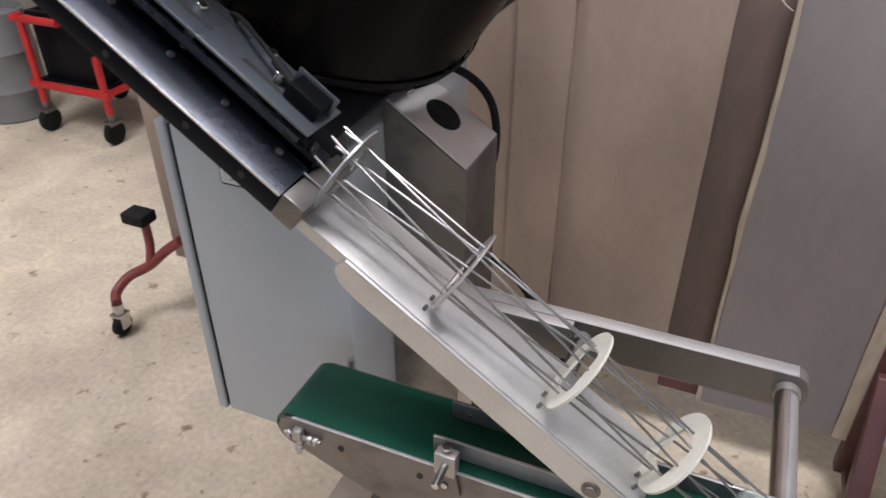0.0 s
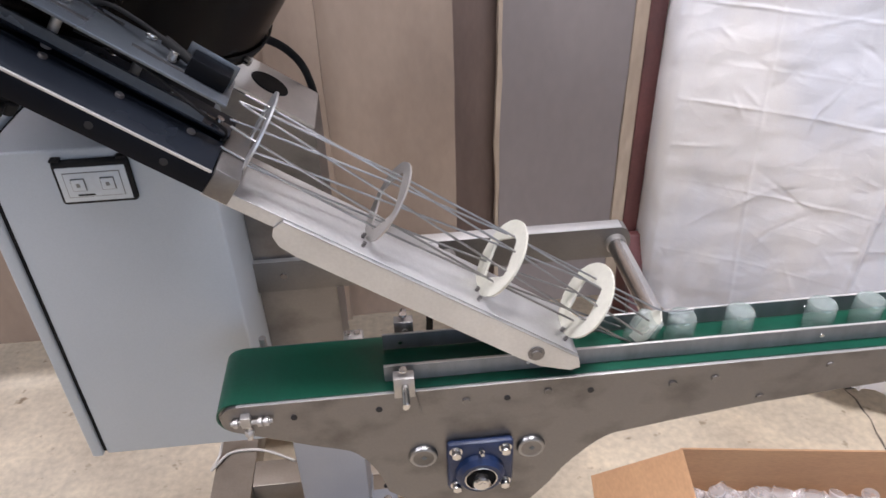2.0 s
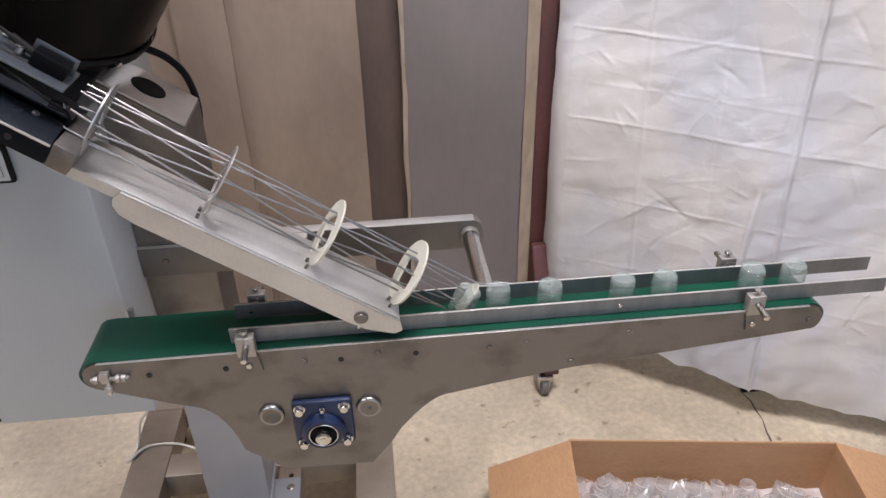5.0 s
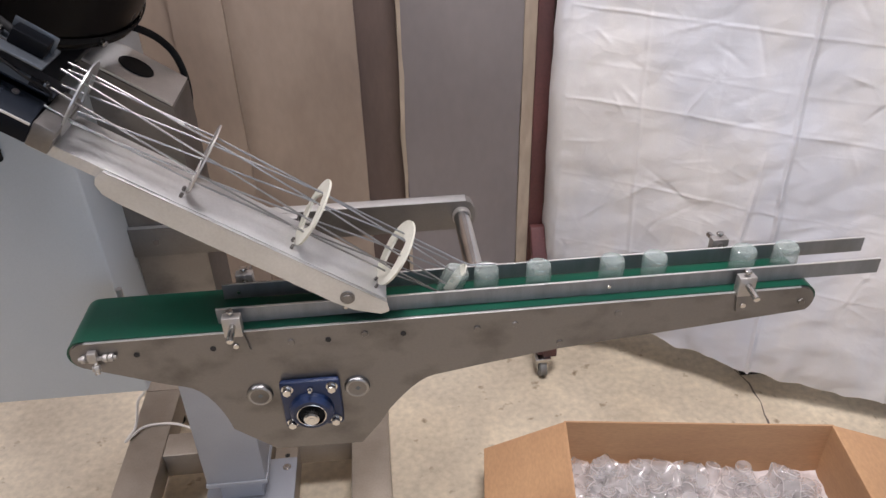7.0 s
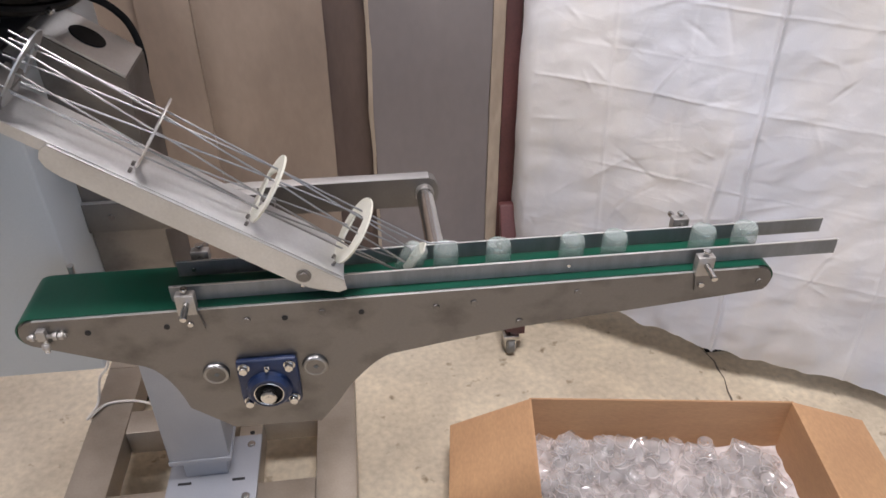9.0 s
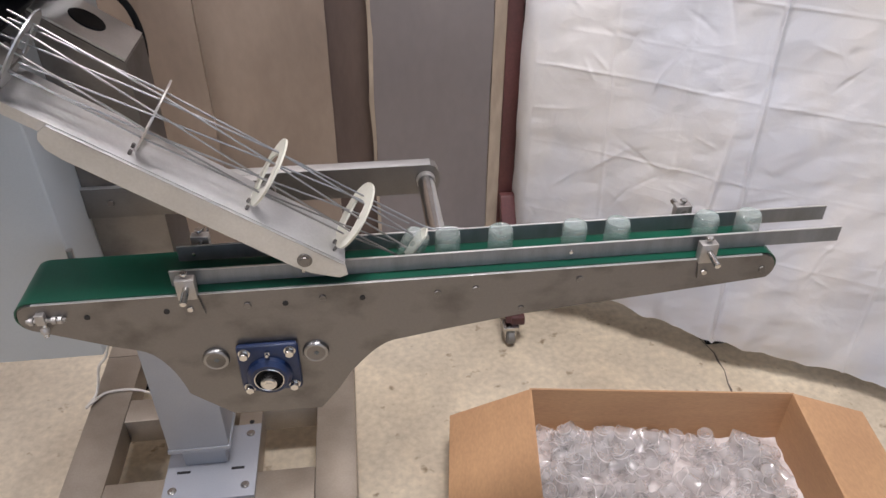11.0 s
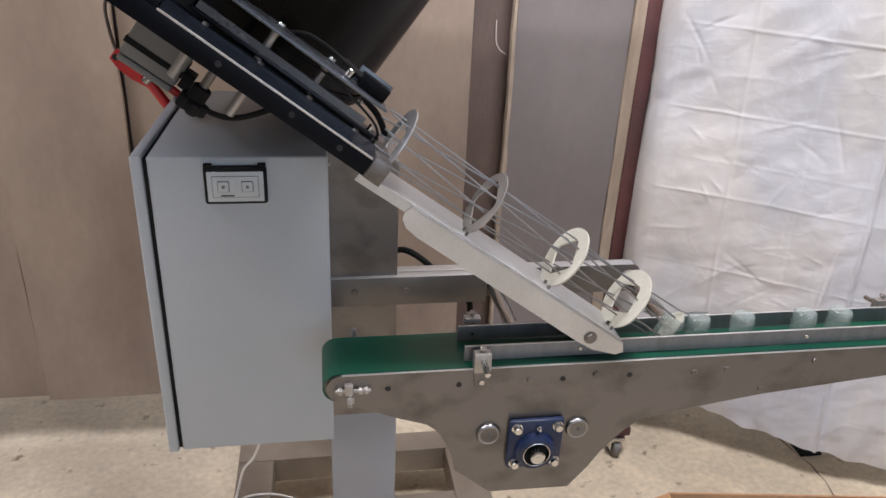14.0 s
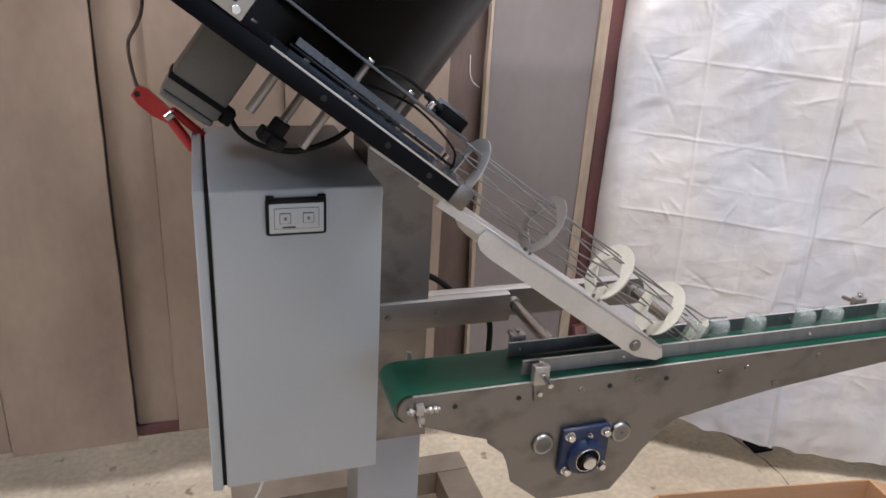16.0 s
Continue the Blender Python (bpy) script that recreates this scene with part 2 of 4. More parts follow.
def clear_plastic(name, through_share, tint, sheen=0.7):
    m = bpy.data.materials.new(name)
    m.use_nodes = True
    nt = m.node_tree
    N, L = nt.nodes, nt.links
    b = N["Principled BSDF"]
    b.inputs["Base Color"].default_value, b.inputs["Roughness"].default_value = (*tint, 1), 0.12
    tc, no, mr = N.new("ShaderNodeTexCoord"), N.new("ShaderNodeTexNoise"), N.new("ShaderNodeMapRange")
    no.inputs["Scale"].default_value = 40
    L.new(tc.outputs["Object"], no.inputs["Vector"])
    mr.inputs["To Min"].default_value, mr.inputs["To Max"].default_value = through_share - 0.08, through_share + 0.08
    L.new(no.outputs["Fac"], mr.inputs["Value"])
    tp, mix = N.new("ShaderNodeBsdfTransparent"), N.new("ShaderNodeMixShader")
    L.new(mr.outputs["Result"], mix.inputs["Fac"])
    tl, half = N.new("ShaderNodeBsdfTranslucent"), N.new("ShaderNodeMixShader")
    tl.inputs["Color"].default_value = (*tint, 1)
    half.inputs["Fac"].default_value = 0.4
    L.new(b.outputs[0], half.inputs[1])
    L.new(tl.outputs[0], half.inputs[2])
    L.new(half.outputs[0], mix.inputs[1])
    L.new(tp.outputs[0], mix.inputs[2])
    gl, fr, top = N.new("ShaderNodeBsdfGlossy"), N.new("ShaderNodeLayerWeight"), N.new("ShaderNodeMixShader")
    gl.inputs["Roughness"].default_value, fr.inputs["Blend"].default_value = 0.03, 0.25
    share = N.new("ShaderNodeMath")
    share.operation, share.inputs[1].default_value, share.inputs[2].default_value = "MULTIPLY_ADD", sheen, 0.05
    L.new(fr.outputs["Facing"], share.inputs[0])
    L.new(share.outputs[0], top.inputs["Fac"])
    L.new(mix.outputs[0], top.inputs[1])
    L.new(gl.outputs[0], top.inputs[2])
    L.new(top.outputs[0], N["Material Output"].inputs["Surface"])
    return m


CUP = clear_plastic("translucent_plastic", 0.72, (0.80, 0.93, 0.88))
CUP_HEAP = clear_plastic("clear_plastic", 0.71, (0.98, 0.95, 0.94), 0.2)
CUP_BED = material("milky_plastic", (0.82, 0.76, 0.74), 0.35, 0.0, (0.64, 0.58, 0.56), 40, 90, 0.3, 0.3)
CUP_RIM = clear_plastic("plastic_cup_rim", 0.50, (0.98, 0.95, 0.94), 0.4)

# ---- mesh helpers ----


def mesh_object(name, bm, mat, smooth=0.6):
    me = bpy.data.meshes.new(name)
    bm.normal_update()
    bm.to_mesh(me)
    bm.free()
    me.materials.append(mat)
    if smooth:
        for p in me.polygons:
            p.use_smooth = True
        me.set_sharp_from_angle(angle=smooth)
    return new(name, me)


def thing(name, base, label, category, group="", kind=""):
    e = new(name)
    e.empty_display_size = 0.05
    e.location = base
    return tagged(e, label, category, group, kind)


def part(name, bm, mat, parent, label="", smooth=0.6):
    o = mesh_object(name, bm, mat, smooth)
    o.parent = parent
    if parent.type == "EMPTY":
        o.matrix_parent_inverse = Matrix.Translation(-parent.location)
    if label:
        o["label"] = label
    return o


def solo(name, bm, mat, label, category, group="", kind="", smooth=0.6):
    return tagged(mesh_object(name, bm, mat, smooth), label, category, group, kind)


def soften(bm, width, segments=2):
    if width:
        es = [e for e in bm.edges if len(e.link_faces) == 2 and e.calc_face_angle(0) > 0.5]
        bmesh.ops.bevel(bm, geom=es, offset=width, segments=segments, affect="EDGES", profile=0.5)
    return bm


def box(lo, hi, bevel=0.0, m=None, segments=2):
    bm = bmesh.new()
    bmesh.ops.create_cube(bm, size=1)
    c, d = (Vector(lo) + Vector(hi)) / 2, Vector(hi) - Vector(lo)
    for v in bm.verts:
        v.co = Vector((v.co.x * d.x, v.co.y * d.y, v.co.z * d.z)) + c
    soften(bm, bevel, segments)
    if m is not None:
        bm.transform(m)
    return bm


def merge(*bms):
    out = bms[0]
    for b in bms[1:]:
        me = bpy.data.meshes.new("temporary")
        b.to_mesh(me)
        b.free()
        out.from_mesh(me)
        bpy.data.meshes.remove(me)
    return out


def rod(a, b, r, n=14, bevel=0.0, r2=None):
    a, b = Vector(a), Vector(b)
    bm = bmesh.new()
    bmesh.ops.create_cone(bm, cap_ends=True, segments=n, radius1=r, radius2=r if r2 is None else r2, depth=(b - a).length)
    soften(bm, bevel, 1)
    bm.transform(Matrix.Translation((a + b) / 2) @ (b - a).to_track_quat("Z", "Y").to_matrix().to_4x4())
    return bm


def sweep(points, r, n=8, steps=0):
    pts = [Vector(p) for p in points]
    if steps:
        dense = []
        P = [pts[0]] + pts + [pts[-1]]
        for i in range(1, len(P) - 2):
            for k in range(steps):
                u = k / steps
                p0, p1, p2, p3 = P[i - 1], P[i], P[i + 1], P[i + 2]
                dense.append(0.5 * (2 * p1 + (p2 - p0) * u + (2 * p0 - 5 * p1 + 4 * p2 - p3) * u * u + (3 * p1 - p0 - 3 * p2 + p3) * u ** 3))
        pts = dense + [pts[-1]]
    bm = bmesh.new()
    rings, up = [], None
    for i, p in enumerate(pts):
        d = (pts[min(i + 1, len(pts) - 1)] - pts[max(i - 1, 0)]).normalized()
        if up is None:
            up = d.orthogonal()
        up = (up - d * up.dot(d)).normalized()
        s = d.cross(up)
        rings.append([bm.verts.new(p + r * (math.cos(2 * math.pi * k / n) * up + math.sin(2 * math.pi * k / n) * s)) for k in range(n)])
    for q, w in zip(rings, rings[1:]):
        for k in range(n):
            bm.faces.new((q[k], q[(k + 1) % n], w[(k + 1) % n], w[k]))
    bm.faces.new(rings[0][::-1])
    bm.faces.new(rings[-1])
    return bm


def prism(outline, depth, m, bevel=0.0, hole=None):
    """A flat outline in local x, y, thick along local z, placed by m; hole has as many points as the outline."""
    bm = bmesh.new()
    lo = [bm.verts.new((x, y, 0)) for x, y in outline]
    hi = [bm.verts.new((x, y, depth)) for x, y in outline]
    k = len(outline)
    for i in range(k):
        bm.faces.new((lo[i], lo[(i + 1) % k], hi[(i + 1) % k], hi[i]))
    if hole:
        lo2 = [bm.verts.new((x, y, 0)) for x, y in hole]
        hi2 = [bm.verts.new((x, y, depth)) for x, y in hole]
        for i in range(k):
            j = (i + 1) % k
            bm.faces.new((lo2[j], lo2[i], hi2[i], hi2[j]))
            bm.faces.new((hi[i], hi[j], hi2[j], hi2[i]))
            bm.faces.new((lo[j], lo[i], lo2[i], lo2[j]))
    else:
        bm.faces.new(hi)
        bm.faces.new(lo[::-1])
    soften(bm, bevel, 1)
    bm.transform(m)
    return bm


def lathe(profile, m, n=24, cap=False):
    bm = bmesh.new()
    rings = [[bm.verts.new((r * math.cos(2 * math.pi * k / n), r * math.sin(2 * math.pi * k / n), z)) for k in range(n)] for r, z in profile]
    for q, w in zip(rings, rings[1:]):
        for k in range(n):
            bm.faces.new((q[k], q[(k + 1) % n], w[(k + 1) % n], w[k]))
    if cap:
        bm.faces.new(rings[0][::-1])
        bm.faces.new(rings[-1])
    bm.transform(m)
    return bm


def basis(origin, ax, ay, az):
    m = Matrix.Identity(4)
    for i, v in enumerate((ax, ay, az)):
        for k in range(3):
            m[k][i] = v[k]
    for k in range(3):
        m[k][3] = origin[k]
    return m


def slope_frame(origin, degrees):
    """Local x runs down the slope, y away, z square to it."""
    c, s = math.cos(radians(degrees)), math.sin(radians(degrees))
    return basis(origin, (c, 0, -s), (0, 1, 0), (s, 0, c))


FRONT = basis((0, 0, 0), (1, 0, 0), (0, 0, 1), (0, -1, 0))  # outline x, z; depth towards the viewer side


def front_plate(outline, y, thick, bevel=0.0):
    return prism(outline, thick, Matrix.Translation((0, y + thick, 0)) @ FRONT, bevel)


def bolt(parent, at, way, r, h, name="bolt", mat=None, label="", washer=0.0):
    a, w = Vector(at), Vector(way).normalized()
    bm = rod(a, a + w * h, r, 6, 0.0006)
    if washer:
        bm = merge(bm, rod(a, a + w * 0.0018, washer, 18, 0.0004))
    return part(name, bm, mat or CHROME, parent, label)


# ---- the hall ----
def wall_solid(name, lo, hi, mat, label):
    return solo(name, box(lo, hi), mat, label, "wall", kind="structure")


floor_bm = bmesh.new()
bmesh.ops.create_grid(floor_bm, x_segments=40, y_segments=40, size=5.0)
for v in floor_bm.verts:
    v.co.z = 0.0
    v.co.y -= 1.0
floor = solo("floor", floor_bm, CONCRETE, "worn cream concrete floor with spots and stains", "floor", kind="structure")
crack_points = [(1.395, 0.93), (1.407, 0.86), (1.417, 0.792), (1.435, 0.726), (1.431, 0.69), (1.434, 0.649), (1.421, 0.60), (1.419, 0.575), (1.405, 0.50), (1.41, 0.42)]
cb = bmesh.new()
prev = None
for i, (x, y) in enumerate(crack_points):
    w = 0.0022 + 0.0012 * math.sin(i * 2.1)
    a, b = cb.verts.new((x - w, y, 0.0012)), cb.verts.new((x + w, y, 0.0012))
    if prev:
        cb.faces.new((prev[0], prev[1], b, a))
    prev = (a, b)
part("crack", cb, STRING, floor, "dark crack in the concrete")

wall_solid("wall_north", (-1.34, 1.112, 0.20), (0.86, 1.15, 4), CLADDING, "brown steel-clad partition hanging clear of the floor")
wall_solid("wall_far_north", (-5.0, 3.6, 0), (5.0, 3.75, 4), PAPER, "plain wall at the far end of the hall")
# side walls, south wall and ceiling are unseen, added to enclose the light
wall_solid("wall_east", (4.85, -5.0, 0), (5.0, 3.6, 4), PAPER, "unseen side wall added to close the room")
wall_solid("wall_west", (-5.0, -5.0, 0), (-4.85, 3.6, 4), PAPER, "unseen side wall added to close the room")
open_wall = merge(box((-4.85, -5.15, 0), (-0.4, -5.0, 4)), box((3.6, -5.15, 0), (4.85, -5.0, 4)), box((-0.4, -5.15, 3.4), (3.6, -5.0, 4)))
solo("wall_south", open_wall, PAPER, "unseen added wall with a wide opening for the fill lamp", "wall", kind="structure")
roof = merge(box((-4.85, -5.0, 4.0), (-0.4, 3.6, 4.1)), box((1.5, -5.0, 4.0), (4.85, 3.6, 4.1)), box((-0.4, -5.0, 4.0), (1.5, -0.7, 4.1)), box((-0.4, 0.5, 4.0), (1.5, 3.6, 4.1)))
solo("ceiling", roof, PLASTER, "unseen added ceiling with an opening above the conveyor", "ceiling", kind="structure")
solo("trim", box((-1.34, 1.085, 0.180), (0.80, 1.111, 0.215), 0.003), RED, "red steel sole channel along the partition foot", "trim", kind="structure")


def board(name, x0, x1, y, thick, mat, label, z0=0.0, z1=2.6, lean=0.0, wave=0.002):
    """An upright sheet with slightly uneven edges and face."""
    bm = bmesh.new()
    nx, nz = 8, 40
    grid = {}
    for side, yy in ((0, y), (1, y + thick)):
        for i in range(nx + 1):
            for k in range(nz + 1):
                z = z0 + (z1 - z0) * k / nz
                edge = (noise.noise(Vector((x0 * 9 + i // nx * 7, 3.1, z * 6))) + 0.6 * noise.noise(Vector((x0, 9.2 + i, z * 23)))) * wave if i in (0, nx) else 0
                x = x0 + (x1 - x0) * i / nx + edge
                grid[side, i, k] = bm.verts.new((x, yy + lean * z + 0.008 * noise.noise(Vector((x * 2.6, z * 1.7, x0))) + 0.002 * noise.noise(Vector((x * 9, z * 5, x0))), z))
    for i in range(nx):
        for k in range(nz):
            bm.faces.new((grid[0, i, k], grid[0, i + 1, k], grid[0, i + 1, k + 1], grid[0, i, k + 1]))
            bm.faces.new((grid[1, i, k + 1], grid[1, i + 1, k + 1], grid[1, i + 1, k], grid[1, i, k]))
    for k in range(nz):
        bm.faces.new((grid[0, 0, k + 1], grid[1, 0, k + 1], grid[1, 0, k], grid[0, 0, k]))
        bm.faces.new((grid[0, nx, k], grid[1, nx, k], grid[1, nx, k + 1], grid[0, nx, k + 1]))
    for i in range(nx):
        bm.faces.new((grid[0, i + 1, 0], grid[0, i, 0], grid[1, i, 0], grid[1, i + 1, 0]))
        bm.faces.new((grid[0, i, nz], grid[0, i + 1, nz], grid[1, i + 1, nz], grid[1, i, nz]))
    return solo(name, bm, mat, label, "board", "boards along the wall", smooth=0.5)


board("plywood_sheet", -1.335, -0.915, 1.078, 0.018, PLY, "stained tan plywood sheet fixed to the partition", z0=0.185)
board("plywood_sheet", -0.908, -0.584, 1.060, 0.018, PLY, "stained tan plywood sheet fixed to the partition", z0=0.180)
board("plywood_strip", -0.580, -0.4685, 1.092, 0.012, PLY, "narrow recessed plywood strip above a red sole channel", z0=0.215)
board("plywood_sheet", -0.467, -0.134, 1.072, 0.018, PLY, "pale plywood sheet behind the grey cabinet", z0=0.190)
board("plywood_strip", -0.132, -0.002, 1.056, 0.02, PLY, "narrow pale plywood board in front of the sheets", z0=0.185)
board("plywood_sheet", -0.001, 0.3205, 1.072, 0.018, PLY, "large tan plywood sheet with scuffed face", z0=0.185)
board("grey_board", 0.437, 0.7605, 1.064, 0.02, PLY_GREY, "grey-brown flat board fixed upright", z0=0.190, wave=0.003)
board("board_edge", 0.4265, 0.4365, 1.060, 0.024, PLY_EDGE, "rough pale splintered board edge", z0=0.190, wave=0.005)
board("pale_batten", 0.762, 0.795, 1.058, 0.03, PLY_EDGE, "pale timber batten beside the red post", z0=0.185)

# ---- red sheet stand and white sheet ----
stand = thing("sheet_stand", (0.83, 1.0, 0), "dark red steel stand on a castor behind the white sheet", "stand")
part("post", box((0.795, 1.055, 0.075), (0.838, 1.095, 2.5), 0.003), RED, stand)
brace = box((0.797, 0.84, 0.085), (0.843, 0.885, 0.43))
for v in brace.verts:
    v.co.y += 0.187 * (v.co.z - 0.085) / 0.345 - 0.02 * (v.co.z > 0.3) * (v.co.y > 0.86)
soften(brace, 0.004)
part("leg", brace, RED, stand)
part("foot_bar", box((0.814, 0.84, 0.075), (0.856, 1.14, 0.105), 0.003), RED, stand)
cas = part("castor", merge(box((0.790, 0.83, 0.062), (0.838, 0.878, 0.074), 0.002), box((0.797, 0.838, 0.022), (0.801, 0.868, 0.064)), box((0.827, 0.838, 0.022), (0.831, 0.868, 0.064))), CHROME, stand, "small swivel castor with a bright plate")
part("wheel", rod((0.802, 0.850, 0.030), (0.826, 0.850, 0.030), 0.030, 24, 0.004), GREY_BOX, cas)


def crease(d, width):
    """A pressed fold: a narrow ridge with a sharp crest."""
    return max(0.0, 1 - abs(d) / width) ** 1.6


def hanging_sheet():
    bm = bmesh.new()
    nu, nv = 500, 520
    rng = random.Random(12)
    nicks = []
    for n in range(170):
        a = rng.choice((0.5, -0.45, 1.1, -1.0, 0.1)) + rng.uniform(-0.25, 0.25)
        nicks.append((rng.uniform(0.2, 1.5), rng.uniform(0.3, 1.7), math.cos(a), math.sin(a), rng.uniform(0.03, 0.10), rng.choice((-1, 1)) * rng.uniform(0.0006, 0.0026)))
    rows = []
    for i in range(nu + 1):
        s = i / nu * 1.55
        # the plan: the cloth comes round the post, then runs straight
        if s < 0.18:
            f = s / 0.18
            x = (1 - f) ** 2 * 0.856 + 2 * f * (1 - f) * 0.816 + f * f * 0.8597
            y = (1 - f) ** 2 * 1.105 + 2 * f * (1 - f) * 1.005 + f * f * 0.967
            nx, ny = -0.9 + 0.446 * f, -0.4 - 0.491 * f
        else:
            q = s - 0.14
            x, y = 0.824 + q * 0.891, 0.985 - q * 0.454
            nx, ny = -0.454, -0.891
        foot = 0.30 - 0.152 * min(1, max(0, (s - 0.1) / 0.3)) - 0.050 * min(1, max(0, (s - 0.4) / 0.35)) - 0.036 * min(1, max(0, (s - 0.8) / 0.4))
        foot += 0.006 * math.sin(s * 17 + 1) + 0.004 * math.sin(s * 41) + 0.003 * noise.noise(Vector((s * 34, 5, 8)))
        col = []
        for k in range(nv + 1):
            z = foot + (2.05 - foot) * (k / nv)
            wob = 0.007 * noise.noise(Vector((s * 2, z * 2, 31))) + 0.0025 * noise.noise(Vector((s * 9, z * 9, 3)))
            g = 0.0
            # upright folds: position, ridge height, lean of the panels on both sides
            for c, h, lean in ((0.376, 0.0022, -0.008), (0.745, 0.0100, 0.013), (1.108, 0.003, -0.008), (1.474, 0.008, 0.010)):
                d = s - c + 0.038 * (z - 0.9) + wob
                w = 0.8 + 0.7 * noise.noise(Vector((c * 7, z * 2.6, 1)))
                g += 1.35 * h * max(0.3, w) * crease(d, 0.010) + lean * max(0, 1 - abs(d) / 0.18)
            # level folds
            for c, h, lean in ((0.43, 0.0009, 0.003), (0.645, 0.0016, -0.003), (0.868, 0.0018, 0.003), (0.965, 0.0006, 0.0), (1.098, 0.0026, -0.004), (1.318, 0.0021, 0.003), (1.54, 0.0018, -0.003), (1.76, 0.0018, 0.003)):
                d = z - c + 0.055 * (s - 0.3) + wob
                w = 0.85 + 0.9 * noise.noise(Vector((s * 5, c * 9, 2)))
                g += 1.25 * h * max(0.15, w) * min(1, max(0, (s - 0.15) / 0.1)) * crease(d, 0.0062) + lean * max(0, 1 - abs(d) / 0.11)
            # a second slanting fold beside the strong upright one, dying out upwards
            d = s - 0.676 - 0.06 * (z - 0.5)
            g += 0.013 * crease(d, 0.012) * max(0, 1 - abs(z - 0.52) / 0.30)
            # slack, broad soft dents and a few short slanting crumples
            g += 0.012 * noise.noise(Vector((s * 1.7, z * 1.1, 4)))
            u, v = s * 0.8 + z * 0.6, z * 0.8 - s * 0.6
            g += 0.0075 * noise.noise(Vector((u * 6.5, v * 3.2, 17))) + 0.0042 * noise.noise(Vector((u * 9, v * 17, 27))) + 0.0013 * noise.noise(Vector((u * 26, v * 40, 5)))
            for cs, cz, dx, dz, half, h in nicks:
                if abs(s - cs) < half and abs(z - cz) < half:
                    along, off = (s - cs) * dx + (z - cz) * dz, (z - cz) * dx - (s - cs) * dz
                    g += h * crease(off + 0.04 * along * along / half, 0.010) * max(0, 1 - abs(along) / half)
            low = max(0, 1 - (z - foot) / 0.28)
            g += low * (0.024 * noise.noise(Vector((s * 5, z * 3, 21))) + 0.010 * noise.noise(Vector((s * 19, z * 9, 5))))
            col.append(bm.verts.new((x + nx * g, y + ny * g, z)))
        rows.append(col)
    for a, b in zip(rows, rows[1:]):
        for k in range(nv):
            bm.faces.new((a[k], b[k], b[k + 1], a[k + 1]))
    return bm


solo("hanging_sheet", hanging_sheet(), CLOTH, "white cotton sheet with sharp fold creases hung as backdrop", "sheet", smooth=3.0)

# ---- conveyor ----
conveyor = thing("belt_conveyor", (0.25, 0.055, 0.69), "small stainless belt conveyor with a dark green belt", "conveyor")


def side_outline():
    pts = []
    for k in range(9):
        a = radians(90 + 180 * k / 8 * 0.86)
        pts.append((-0.070 + 0.0205 * math.cos(a), 0.909 + 0.0220 * math.sin(a)))
    pts += [(0.020, 0.849), (0.052, 0.838)]
    for k in range(1, 8):
        a = k / 7
        pts.append((0.052 + 0.062 * math.sin(a * 1.15), 0.838 - 0.135 * (1 - math.cos(a * 1.15)) - 0.016 * a))
    pts += [(0.168, 0.691), (0.303, 0.688), (0.334, 0.728), (0.352, 0.758)]
    for k in range(1, 8):
        a = k / 7
        pts.append((0.352 + 0.082 * a, 0.758 + 0.064 * math.sin(a * math.pi / 2)))
    pts += [(0.494, 0.833), (0.615, 0.852), (0.974, 0.887)]
    for k in range(1, 9):
        a = radians(-75 + 165 * k / 8)
        pts.append((0.982 + 0.0225 * math.cos(a), 0.908 + 0.0230 * math.sin(a)))
    return pts


outline = side_outline()
front_side = part("side_plate", front_plate(outline, 0.0, 0.004, 0.0010), STEEL, conveyor)
part("side_plate", front_plate(outline, 0.106, 0.004, 0.0006), STEEL, conveyor)
# highlight on the plate's top edge, laid on as a paler strip
part("edge_glint", box((-0.068, -0.0003, 0.9312), (0.980, 0.0042, 0.9322), 0.0003), CHUTE, front_side, "pale line standing for light caught along the top edge")
for x in (0.0, 0.107, 0.271, 0.380):
    part("hole", rod((x, -0.0012, 0.906), (x, 0.001, 0.906), 0.0042, 16), DARK, front_side)
for x, z in ((0.218, 0.907), (0.324, 0.911), (0.489, 0.904), (0.615, 0.864), (0.985, 0.906), (0.545, 0.907), (0.70, 0.912)):
    bolt(conveyor, (x, 0, z), (0, -1, 0), 0.0055, 0.0025, "screw", STEEL)


def belt_loop():
    pts = []
    for k in range(17):
        a = radians(90 + 180 * k / 16)
        pts.append((-0.072 + 0.0245 * math.cos(a), 0.909 + 0.0245 * math.sin(a)))
    for k in range(17):
        a = radians(-90 + 180 * k / 16)
        pts.append((0.984 + 0.0245 * math.cos(a), 0.909 + 0.0245 * math.sin(a)))
    inner = [(x + (0.002 if x < 0.4 else -0.002) * (abs(z - 0.909) < 0.024), z - math.copysign(0.002, z - 0.909) * (abs(z - 0.909) > 0.004)) for x, z in pts]
    return prism(pts, 0.1012, Matrix.Translation((0, 0.1056, 0)) @ FRONT, 0.0, hole=inner)


